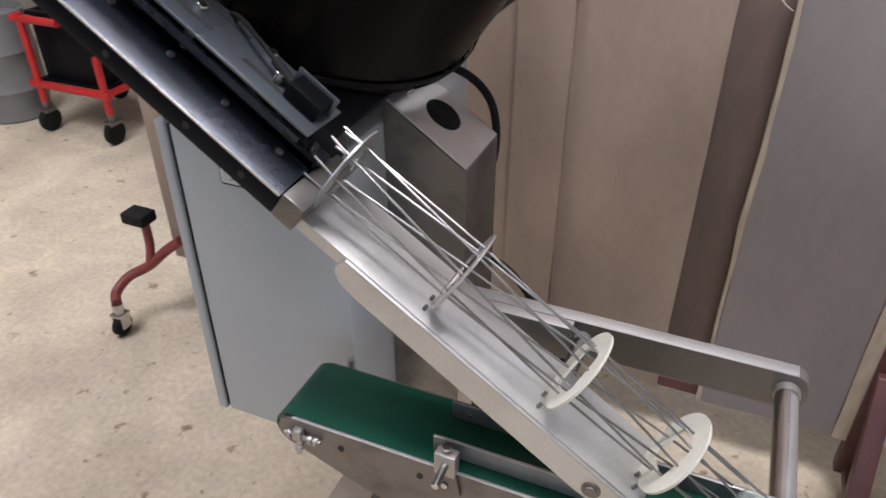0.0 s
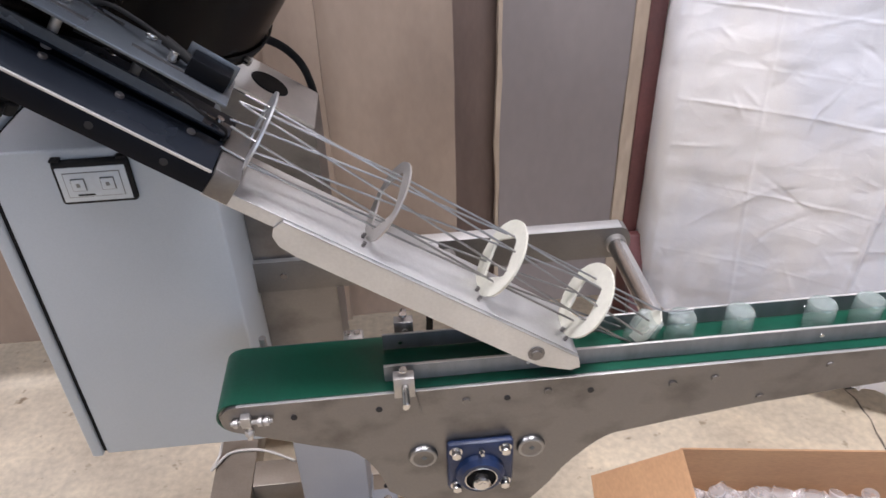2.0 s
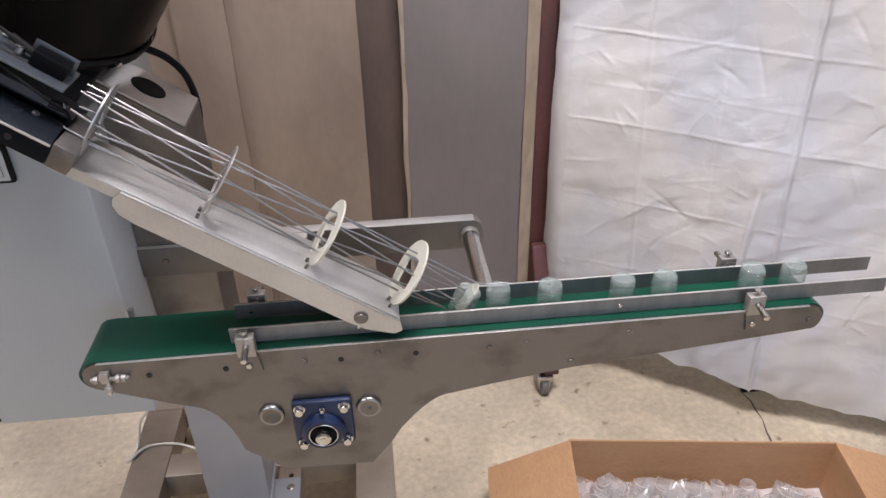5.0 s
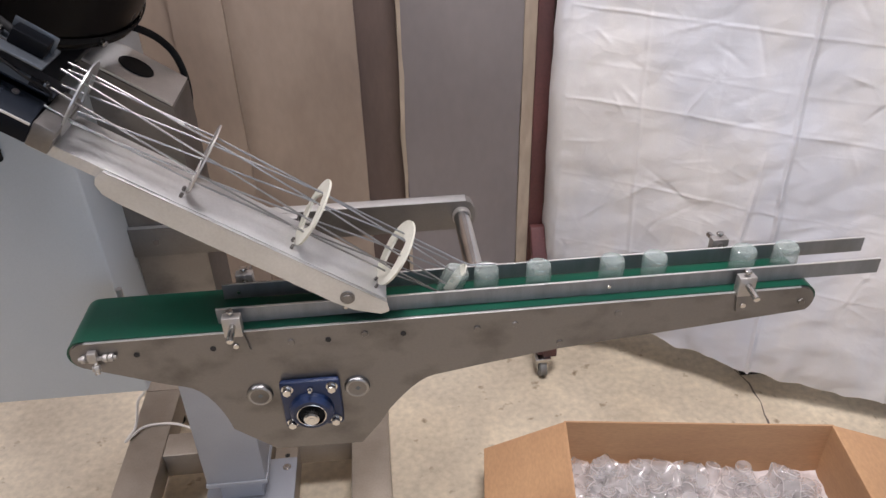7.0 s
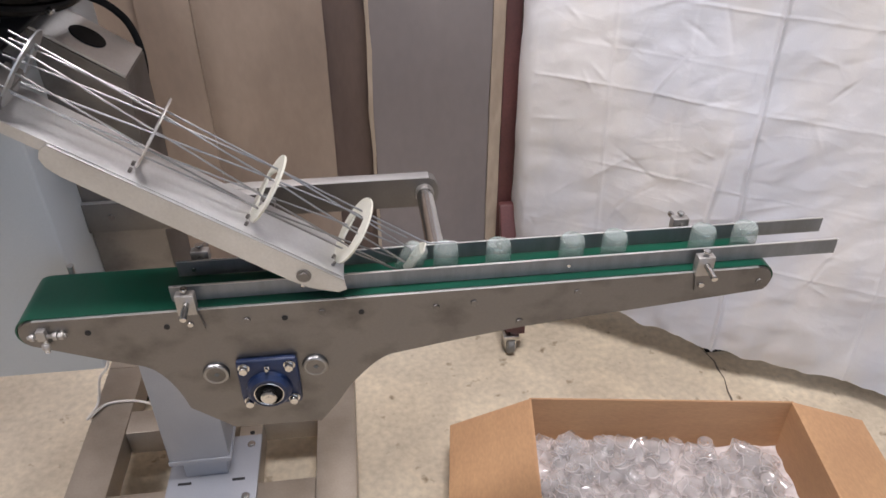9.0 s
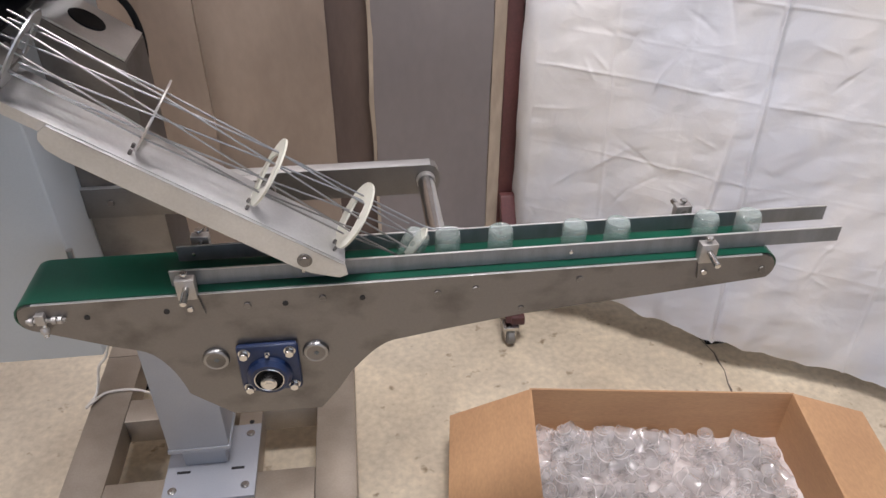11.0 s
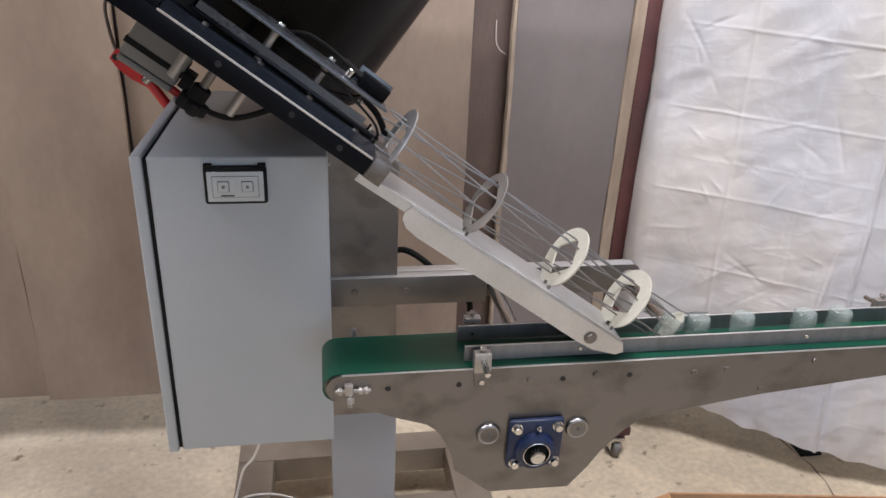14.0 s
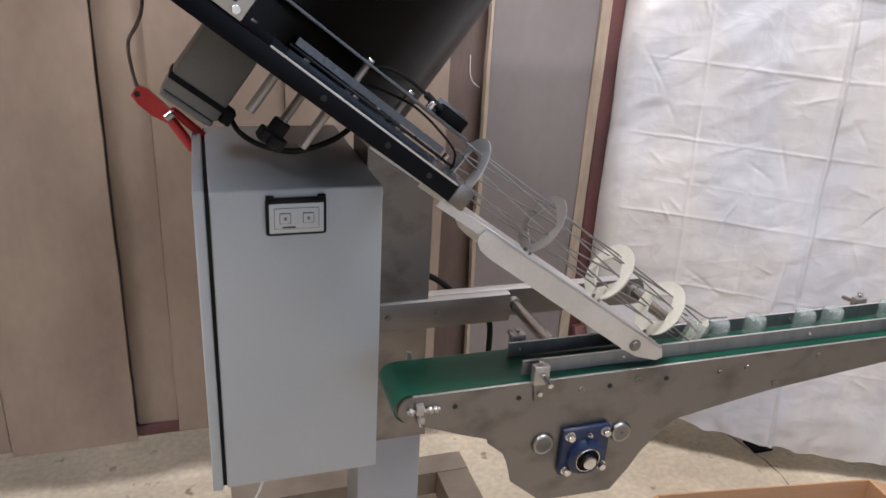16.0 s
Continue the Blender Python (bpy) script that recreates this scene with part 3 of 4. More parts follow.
part("belt", belt_loop(), BELT, conveyor, "dark green smooth rubber belt")
part("slider_bed", box((-0.05, 0.006, 0.895), (0.96, 0.104, 0.925)), STEEL, conveyor)
part("roller", rod((-0.072, 0.006, 0.909), (-0.072, 0.104, 0.909), 0.0215, 24), STEEL, conveyor)
part("roller", rod((0.984, 0.006, 0.909), (0.984, 0.104, 0.909), 0.0215, 24), STEEL, conveyor)
part("drive_roller", rod((0.232, 0.006, 0.786), (0.232, 0.104, 0.786), 0.036, 24), STEEL, conveyor)
for x in (0.159, 0.305):
    at = Matrix.Translation((x, 0, 0.811)) @ Matrix.Rotation(radians(90), 4, "X")
    w = part("idler_boss", lathe([(0.0195, 0.0), (0.0195, 0.003), (0.0180, 0.0055), (0.0155, 0.0065), (0.0140, 0.0060)], at, 36), WIRE, conveyor, "polished round steel boss")
    part("boss_face", lathe([(0.0141, 0.0), (0.0141, 0.0059), (0.008, 0.0052), (0.0001, 0.0052)], at, 30), STEEL, w)
    part("slot", merge(rod((x + 0.001, -0.0050, 0.811), (x + 0.001, -0.0058, 0.811), 0.0042, 4)), SMOKED, w)

# blue flange bearing
bearing = part("flange_bearing", box((0.190, -0.012, 0.745), (0.280, 0.0, 0.838), 0.006), BLUE, conveyor, "blue cast iron square flange bearing")
bm = lathe([(0.034, 0.0), (0.033, 0.008), (0.027, 0.014), (0.022, 0.014)], Matrix.Translation((0.234, -0.011, 0.782)) @ Matrix.Rotation(radians(90), 4, "X"), 32)
part("hub", bm, BLUE, bearing)
part("inner_ring", lathe([(0.0222, 0.0), (0.0222, 0.015), (0.0212, 0.0155), (0.0205, 0.015), (0.0205, 0.006)], Matrix.Translation((0.234, -0.011, 0.782)) @ Matrix.Rotation(radians(90), 4, "X"), 32), CHROME, bearing)
part("seal", rod((0.234, -0.011, 0.782), (0.234, -0.0195, 0.782), 0.0205, 28), RUBBER, bearing)
part("shaft_end", merge(rod((0.234, -0.019, 0.782), (0.234, -0.036, 0.782), 0.0118, 26, 0.002), rod((0.234, -0.035, 0.782), (0.234, -0.0365, 0.782), 0.005, 16)), CHROME, bearing)
part("grease_nipple", merge(rod((0.236, -0.012, 0.826), (0.236, -0.018, 0.827), 0.004, 6), rod((0.236, -0.018, 0.827), (0.236, -0.024, 0.828), 0.0025, 10)), CHROME, bearing)
for x, z in ((0.202, 0.826), (0.268, 0.826), (0.202, 0.758), (0.268, 0.758)):
    bolt(bearing, (x, -0.012, z), (0, -1, 0), 0.0068, 0.010, washer=0.009)

# belt tensioner at the tail end
ten = part("tensioner", box((-0.064, -0.010, 0.904), (-0.052, 0.0, 0.921), 0.001), STEEL_MATT, conveyor, "bright steel tensioner with a threaded screw")
part("screw", rod((-0.078, -0.005, 0.909), (-0.026, -0.005, 0.909), 0.003, 10), STEEL_MATT, ten)
for x in (-0.074, -0.044, -0.036):
    part("nut", rod((x, -0.005, 0.909), (x + 0.006, -0.005, 0.909), 0.0062, 6, 0.0006), STEEL_MATT, ten)
part("stud", rod((-0.056, -0.005, 0.905), (-0.056, -0.011, 0.885), 0.0035, 10), CHROME, ten)
part("nut", rod((-0.056, -0.008, 0.899), (-0.056, -0.010, 0.891), 0.0062, 6, 0.0006), STEEL_MATT, ten)
part("stud", rod((-0.045, 0.112, 0.93), (-0.045, 0.112, 0.945), 0.005, 10), STEEL_MATT, conveyor)


def guide_rail(y0, x0, x1, label):
    r = thing("guide_rail", (x0, y0, 0.936), label, "guide rail", "guide rails over the belt")
    part("strip", box((x0, y0, 0.9355), (x1, y0 + 0.003, 0.9600)), RAIL, r, smooth=0)
    # pale strip in place of the light on the rail's top edge
    part("edge_glint", box((x0, y0 - 0.0002, 0.9600), (x1, y0 + 0.0032, 0.9612), 0.0003), CHUTE, r, "pale line standing for light caught along the top edge")
    return r


fr = guide_rail(0.0185, 0.117, 1.108, "thin grey metal guide rail clamped over the belt front")
rr = guide_rail(0.0775, 0.117, 1.118, "thin grey metal guide rail clamped over the belt back")
for x in (0.688, 0.30):
    bolt(fr, (x, 0.0185, 0.948), (0, -1, 0), 0.0035, 0.002, "screw")
for x in (0.14, 0.697):
    bolt(rr, (x, 0.0775, 0.947), (0, -1, 0), 0.0035, 0.002, "screw")


def clamp(x, front):
    s = -1 if front else 1
    y0 = 0.0 if front else 0.110
    c = thing("rail_clamp", (x, y0, 0.905), "bright steel clamp block with a pin and set screw", "clamp", "clamps holding the guide rails")
    tri = [(x - 0.008, 0.899), (x + 0.019, 0.899), (x + 0.0135, 0.932), (x - 0.0125, 0.932)]
    part("foot", front_plate(tri, y0 - 0.004 if front else y0, 0.004, 0.0006), STEEL, c)
    ya, yb = sorted((y0 + s * 0.004, y0 - s * 0.008))
    part("block", box((x - 0.0130, ya - 0.002, 0.928), (x + 0.0130, yb + 0.001, 0.961), 0.0012), STEEL_MATT, c)
    part("pin", rod((x + 0.001, y0 - s * 0.018, 0.950), (x + 0.001, y0 + s * 0.036, 0.944), 0.0048, 14, 0.0008), CHROME, c)
    part("set_screw", merge(rod((x, y0 - s * 0.002, 0.963), (x, y0 - s * 0.002, 0.967), 0.0032, 10), rod((x, y0 - s * 0.002, 0.966), (x, y0 - s * 0.002, 0.970), 0.0062, 6, 0.0008)), CHROME, c)
    bolt(c, (x, y0 + s * 0.004, 0.911), (0, s, 0), 0.005, 0.003)


for x, f in ((0.141, True), (0.890, True), (0.146, False), (0.893, False)):
    clamp(x, f)


# ---- plastic cups ----
def cup_profile():
    return [(0.0185, 0.0), (0.0192, 0.001), (0.0190, 0.020), (0.0188, 0.0375), (0.0183, 0.0408), (0.0165, 0.0428), (0.0125, 0.0418), (0.0040, 0.0405), (0.0005, 0.0412)]


first_cup = None
for x in (0.509, 0.588, 0.700, 0.766, 0.905, 0.972):
    if first_cup is None:
        prof = cup_profile()
        bm = lathe(prof, Matrix.Identity(4), 28)
        bmesh.ops.solidify(bm, geom=bm.faces[:], thickness=0.0009)
        first_cup = solo("plastic_cup", bm, CUP, "small translucent plastic cup upside down on the belt", "cup", "cups riding on the belt", smooth=0.9)
        first_cup.matrix_basis = pose(x, 0.049, 0.934)
    else:
        copy_thing(first_cup, pose(x, 0.049, 0.934, 0, 0, x * 900))
copy_thing(first_cup, pose(0.450, 0.049, 0.9385, 0, 24, 0))

# ---- twisting wire chute ----
CH = slope_frame((0.030, 0.0, 1.195), 34.8)
chute = thing("drop_chute", (0.30, 0.05, 0.96), "bright stainless drop chute with twisted wire guides", "chute")


def ramp_channel(x0, x1, y0, y1, drop, thick, nose):
    """A sheet folded down along both long sides."""
    parts = [box((x0, y0, -thick), (x1, y1, 0.0), 0.0008)]
    side = [(x0 - 0.002, -0.005), (x0 - 0.005, -0.013), (x0 - 0.002, -0.022), (x0 + 0.010, -0.030), (x0 + 0.030, -drop + 0.004), (x1 - nose - 0.03, -drop), (x1 - nose, -drop + 0.002), (x1 - 0.010, -drop + 0.010), (x1 + 0.004, -0.022), (x1 + 0.011, -0.012), (x1, -0.0003), (x0, -0.0003)]
    m = basis((0, 0, 0), (1, 0, 0), (0, 0, 1), (0, -1, 0))
    for yy in (y0 + thick, y1):
        parts.append(prism(side, thick, Matrix.Translation((0, yy, 0)) @ m, 0.0006))
    bm = merge(*parts)
    bm.transform(CH)
    return bm


part("outer_channel", ramp_channel(0.0, 0.402, -0.0005, 0.099, 0.037, 0.0025, 0.035), CHUTE, chute)
inner = merge(box((-0.085, 0.003, 0.0005), (0.399, 0.0955, 0.0022), 0.0004), box((-0.085, 0.003, -0.013), (0.0, 0.0046, 0.0005)), box((-0.085, 0.094, -0.013), (0.0, 0.0955, 0.0005)))
inner.transform(CH)
part("inner_channel", inner, CHUTE, chute)
bolt(chute, (0.3055, -0.0005, 0.9785), (0, -1, 0), 0.0075, 0.004, "pivot_bolt", STEEL, washer=0.0105)

CY, CHT = 0.049, 0.0505  # axis of the wire cage above the channel


def ring_plate(s, R, hole_w, turn, thick=0.003, cut=0.0015):
    """A flat ring with a rounded square window."""
    n = 48
    outer, hole = [], []
    for k in range(n):
        a = 2 * math.pi * k / n
        outer.append((R * math.cos(a), max(R * math.sin(a), cut - CHT)))
        q = a - radians(turn)
        w = hole_w / (abs(math.cos(q)) ** 6 + abs(math.sin(q)) ** 6) ** (1 / 6)
        hole.append((w * math.cos(a), w * math.sin(a)))
    m = basis((s, CY, CHT), (0, 1, 0), (0, 0, 1), (1, 0, 0))
    bm = prism(outer, thick, m, 0.0, hole=hole)
    bm.transform(CH)
    return bm


STATIONS = [(-0.061, 0.0505, 0.0250, 8), (0.097, 0.0490, 0.0290, 28), (0.2535, 0.0500, 0.0255, 48), (0.386, 0.0510, 0.0240, 66)]
for s, R, w, turn in STATIONS:
    if s < 0.2:
        part("ring", ring_plate(s, R, w, turn, 0.0022), ALU if s < 0 else STEEL_MATT, chute, "bright thin steel ring plate with a square window")
    else:
        part("ring", ring_plate(s, R, w, turn, 0.003), RINGS, chute, "pale flat ring plate with a square window")
    for y in (CY - 0.03, CY - 0.012):
        tab = merge(rod((s - 0.004, y, 0.002), (s - 0.004, y, 0.008), 0.0024, 8))
        tab.transform(CH)
        part("rivet", tab, STEEL, chute)

# the last small blade above the belt
blade = prism([(-0.018, -0.020), (0.012, -0.030), (0.018, 0.012), (0.004, 0.030), (-0.012, 0.022)], 0.0025, basis((0.488, CY, 0.0555), (0, 1, 0), (0, 0, 1), (1, 0, 0)), 0.0004)
blade.transform(CH)
part("end_blade", blade, RINGS, chute)


def wire(k):
    base = (22, 66, 112, 158, 204, 250, 296, 340)[k]
    pts = []
    for s, turn, rad in ((-0.088, 0, 0.0325), (-0.061, 6, 0.0325), (0.097, 34, 0.032), (0.2535, 62, 0.0315), (0.386, 88, 0.030), (0.470, 104, 0.0265)):
        a = radians(base + turn)
        pts.append(CH @ Vector((s, CY + rad * math.cos(a), CHT + rad * math.sin(a))))
    return pts


for k in range(8):
    pts = wire(k)
    end = pts[-1]
    if end.z > 0.985 and k in (6, 7):
        pts[-1] = Vector((0.474, end.y, 0.988))
        pts += [Vector((0.486, end.y * 0.7 + CY * 0.3, 0.983)), Vector((0.524, end.y * 0.7 + CY * 0.3, 0.982))]
    else:
        lim = 0.9395
        if end.z < lim:
            f = (pts[-2].z - lim) / (pts[-2].z - end.z)
            pts[-1] = pts[-2].lerp(end, f)
    part("wire", sweep(pts, 0.0014, 8), WIRE, chute, "thin bright steel guide wire")

# ---- sloping feeder head ----
UP = slope_frame((0.029, 0.0, 1.193), 36.3)


def up_box(lo, hi, bevel=0.0):
    return box(lo, hi, bevel, UP)


def up_rod(a, b, r, n=14, bevel=0.0):
    return rod(UP @ Vector(a), UP @ Vector(b), r, n, bevel)


head = thing("feeder_head", (-0.2, 0.2, 1.25), "sloping black cap feeder head with a large dark drum", "feeder")
bar = part("front_bar", up_box((-0.76, -0.020, 0.003), (-0.086, 0.028, 0.0275), 0.0012), BAR, head, "long black anodised bar with a painted highlight on its edge")
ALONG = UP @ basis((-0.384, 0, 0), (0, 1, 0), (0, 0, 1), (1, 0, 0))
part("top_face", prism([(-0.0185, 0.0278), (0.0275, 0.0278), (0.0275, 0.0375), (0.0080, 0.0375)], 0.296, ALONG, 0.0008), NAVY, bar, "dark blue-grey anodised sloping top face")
part("top_face", up_box((-0.76, -0.018, 0.0278), (-0.3845, 0.0275, 0.0375), 0.001), BAR, bar)
# highlight of the rounded bar edge, made as a thin pale strip
part("edge_highlight", up_box((-0.384, -0.0202, 0.0268), (-0.088, -0.0178, 0.0296), 0.0006), CHUTE, bar, "pale strip standing for the highlight on the bar's edge")
for s in (-0.12, -0.19, -0.26, -0.335, -0.41):
    part("bolt", up_rod((s, 0.016, 0.037), (s, 0.016, 0.0405), 0.0042, 12, 0.0006), STEEL, bar)
for s in (-0.13, -0.2, -0.3):
    part("hole", up_rod((s, -0.0206, 0.016), (s, -0.0194, 0.016), 0.004, 12), DARK, bar)
part("end_block", up_box((-0.086, -0.020, 0.002), (-0.060, 0.080, 0.034), 0.0015), STEEL, head, "machined aluminium end block")
part("back_bar", up_box((-0.76, 0.064, 0.003), (-0.08, 0.10, 0.034), 0.003), BLACK, head)
part("track_floor", up_box((-0.76, 0.028, 0.003), (-0.08, 0.064, 0.008)), BLACK, head)
plate = part("slotted_plate", up_box((-0.47, 0.010, 0.080), (-0.103, 0.072, 0.084), 0.0012), SMOKED, head, "grey metal cover plate with long slots")
for s0, s1, y in ((-0.20, -0.115, 0.028), (-0.33, -0.24, 0.028), (-0.43, -0.36, 0.028), (-0.28, -0.215, 0.058)):
    part("slot", up_box((s0, y, 0.0838), (s1, y + 0.0055, 0.0843)), DARK, plate)
for s, y in ((-0.265, 0.044), (-0.375, 0.044), (-0.19, 0.064), (-0.40, 0.064)):
    part("standoff", up_rod((s, y, 0.034), (s, y, 0.080), 0.0050, 14), STEEL_MATT, plate)
    part("bolt", up_rod((s, y, 0.084), (s, y, 0.090), 0.006, 6, 0.0008), CHROME, plate)
sensor = part("sensor", up_box((-0.150, 0.027, 0.0845), (-0.110, 0.051, 0.103), 0.0015), BLACK, head, "black sensor block beside a bright screw")
part("bracket", up_box((-0.156, 0.0515, 0.0842), (-0.106, 0.0532, 0.107), 0.0005), SMOKED, sensor)
part("screw", up_rod((-0.164, 0.04, 0.0842), (-0.164, 0.04, 0.096), 0.006, 12, 0.001), CHROME, sensor)
part("sensor_plug", merge(up_rod((-0.150, 0.04, 0.094), (-0.178, 0.044, 0.098), 0.005, 12), sweep([UP @ Vector(p) for p in ((-0.178, 0.044, 0.098), (-0.205, 0.050, 0.099), (-0.235, 0.062, 0.094), (-0.26, 0.085, 0.07))], 0.0024, 8, 6)), RUBBER, sensor)
part("deck", up_box((-0.95, 0.10, -0.004), (-0.105, 0.80, 0.012), 0.003), BLACK, head, "black deck plate under the drum")
drum_m = UP @ Matrix.Translation((-0.462, 0.41, 0.013))
part("drum", lathe([(0.383, 0.0), (0.387, 0.003), (0.387, 0.012), (0.384, 0.02), (0.384, 0.40), (0.388, 0.404), (0.380, 0.404), (0.378, 0.02)], drum_m, 96), DRUM, head, "large glossy black-brown drum")
part("drum_band", lathe([(0.3875, 0.012), (0.3895, 0.013), (0.3895, 0.020), (0.3875, 0.021)], drum_m, 96), RUBBER, head, "black strap round the drum foot")
for a in (-52, -20, 25):
    p = Vector((0.391 * math.cos(radians(a)), 0.391 * math.sin(radians(a)), 0.0165))
    q = Vector((0.400 * math.cos(radians(a)), 0.400 * math.sin(radians(a)), 0.0165))
    part("strap_clip", rod(drum_m @ p, drum_m @ q, 0.006, 8, 0.001), CHROME, head)
# slotted side bracket above the bar
brk = part("side_bracket", up_box((-0.545, -0.028, 0.030), (-0.426, -0.0245, 0.12), 0.0006), ALU, head, "light grey bracket plate with holes and a slot")
for s, h in ((-0.444, 0.047), (-0.462, 0.055)):
    part("hole", up_rod((s, -0.0288, h), (s, -0.0278, h), 0.0035, 14), DARK, brk)
part("slot", up_box((-0.487, -0.0288, 0.072), (-0.462, -0.0278, 0.077)), DARK, brk)
bolt(brk, UP @ Vector((-0.437, -0.028, 0.038)), (0, -1, 0), 0.006, 0.005, "bolt")
part("guide_lip", up_box((-0.355, 0.030, 0.046), (-0.115, 0.034, 0.056)), SMOKED, head)
part("inner_track", up_box((-0.36, 0.034, 0.04), (-0.085, 0.058, 0.044), 0.0005), NAVY, head)
for s in (-0.10, -0.15, -0.22):
    part("track_screw", up_rod((s, 0.046, 0.044), (s, 0.046, 0.052), 0.004, 10), CHROME, head)
part("sensor_lead", sweep([UP @ Vector(p) for p in ((-0.25, 0.05, 0.06), (-0.19, 0.02, 0.075), (-0.12, 0.01, 0.065), (-0.092, 0.03, 0.05), (-0.088, 0.035, 0.036))], 0.0017, 8, 6), RUBBER, head)

# motor, adjusting screw and supports under the head
motor = part("gear_motor", up_box((-0.430, 0.345, -0.142), (-0.333, 0.440, -0.006), 0.005), GREY_BOX, head, "grey gear motor box")
part("strap", up_box((-0.432, 0.343, -0.122), (-0.331, 0.442, -0.112), 0.001), RUBBER, motor)
part("end_cap", up_box((-0.428, 0.347, -0.155), (-0.335, 0.438, -0.143), 0.004), GREY_BOX, motor)
part("terminal", up_box((-0.331, 0.352, -0.138), (-0.312, 0.40, -0.112), 0.002), RUBBER, motor)
for s, y in ((-0.338, 0.12), (-0.252, 0.12)):
    part("support_rod", up_rod((s, y, -0.066), (s, y, 0.0), 0.0070, 16, 0.001), STEEL_MATT, head)
adj = part("adjusting_screw", up_rod((-0.298, 0.10, -0.055), (-0.298, 0.10, 0.0), 0.006, 14), STEEL, head)
lobes = [up_rod((-0.298, 0.10, -0.078), (-0.298, 0.10, -0.048), 0.013, 16, 0.002)]
for k in range(5):
    a = 2 * math.pi * k / 5
    lobes.append(up_rod((-0.298 + 0.013 * math.cos(a), 0.10 + 0.015 * math.sin(a), -0.085), (-0.298 + 0.013 * math.cos(a), 0.10 + 0.015 * math.sin(a), -0.068), 0.0095, 10, 0.002))
part("star_knob", merge(*lobes), RUBBER, adj, "black plastic star knob")
part("motor_lead", sweep([UP @ Vector(p) for p in ((-0.314, 0.37, -0.125), (-0.295, 0.33, -0.13), (-0.27, 0.25, -0.115), (-0.235, 0.20, -0.085), (-0.20, 0.20, -0.04), (-0.18, 0.22, 0.0))], 0.0045, 10, 8), RUBBER, head)
part("drum_lead", sweep([(-0.075, 0.40, 1.272), (-0.028, 0.424, 1.252), (0.005, 0.448, 1.222), (0.028, 0.452, 1.182), (0.036, 0.440, 1.12), (0.010, 0.452, 1.03), (0.010, 0.452, 0.960), (0.035, 0.430, 0.936), (0.070, 0.400, 0.948), (0.105, 0.388, 0.930), (0.150, 0.372, 0.890), (0.188, 0.350, 0.868), (0.196, 0.342, 0.82), (0.190, 0.340, 0.70)], 0.0062, 10, 8), RUBBER, head, "thick black cable")

# ---- control cabinet ----
cab = thing("control_cabinet", (-0.21, 0.39, 0.675), "light grey powder-coated control cabinet with push buttons", "cabinet")
part("body", box((-0.342, 0.177, 0.675), (-0.079, 0.62, 1.211), 0.004, segments=3), ENCLOSURE, cab)
part("gasket", box((-0.348, 0.181, 0.679), (-0.341, 0.616, 1.207)), RUBBER, cab)
door = part("door", box((-0.365, 0.175, 0.673), (-0.348, 0.622, 1.213), 0.003, segments=3), ENCLOSURE, cab)
sw = part("switch_plate", box((-0.262, 0.166, 1.139), (-0.170, 0.177, 1.199), 0.005, segments=3), RUBBER, cab, "black-framed two-button switch plate")
part("face", box((-0.257, 0.1645, 1.1445), (-0.175, 0.1662, 1.1915), 0.001), BUTTON, sw)
part("inset", box((-0.250, 0.1638, 1.151), (-0.182, 0.1646, 1.185), 0.0004), GREY_BOX, sw)
part("inset_face", box((-0.249, 0.1632, 1.152), (-0.183, 0.1640, 1.184), 0.0004), BUTTON, sw)
for x in (-0.2335, -0.1985):
    b = part("button", box((x - 0.0085, 0.1612, 1.1605), (x + 0.0085, 0.1632, 1.1775), 0.0008), GREY_BOX, sw)
    part("button_face", box((x - 0.0075, 0.1606, 1.1615), (x + 0.0075, 0.1613, 1.1765), 0.0003), BUTTON, b)
    part("mark", box((x - 0.0022, 0.1603, 1.1665), (x + 0.0022, 0.1607, 1.1715)), GREY_BOX, b)
part("caption_bar", box((-0.238, 0.1626, 1.1535), (-0.218, 0.1633, 1.1555)), DARK, sw)
for x in (-0.255, -0.177):
    part("clip", box((x - 0.006, 0.1655, 1.1985), (x + 0.006, 0.175, 1.2025), 0.001), RUBBER, sw)
bolt(cab, (-0.079, 0.19, 1.195), (1, 0, 0), 0.005, 0.003, "screw")

# ---- steel column ----
col = thing("support_column", (-0.012, 0.36, 0.17), "stainless and grey square support column on the base frame", "column")
XL, XR, YF, YB = -0.078, 0.044, 0.300, 0.425
top_cut = lambda x: 1.196 - 0.70 * (x + 0.015)
cbm = bmesh.new()
lower = [cbm.verts.new(p) for p in ((XL, YF, 0.650), (XR, YF, 0.650), (XR, YB, 0.650), (XL, YB, 0.650))]
upper = [cbm.verts.new((v.co.x, v.co.y, top_cut(v.co.x))) for v in lower]
for i in range(4):
    cbm.faces.new((lower[i], lower[(i + 1) % 4], upper[(i + 1) % 4], upper[i]))
cbm.faces.new(upper)
cbm.faces.new(lower[::-1])
soften(cbm, 0.006, 3)
part("upper_column", cbm, STEEL, col)
slope_n = Vector((0.695, 0, 1)).normalized()
cap_at = Vector((-0.020, 0.365, top_cut(-0.020)))
lid = bmesh.new()
lo4 = [lid.verts.new((x, y, top_cut(x) + 0.001)) for x, y in ((XL + 0.002, YF + 0.002), (XR - 0.002, YF + 0.002), (XR - 0.002, YB - 0.002), (XL + 0.002, YB - 0.002))]
hi4 = [lid.verts.new(v.co + slope_n * 0.004) for v in lo4]
for i in range(4):
    lid.faces.new((lo4[i], lo4[(i + 1) % 4], hi4[(i + 1) % 4], hi4[i]))
lid.faces.new(hi4)
soften(lid, 0.0015, 2)
part("top_plate", lid, CHUTE, col, "pale sloping top plate")
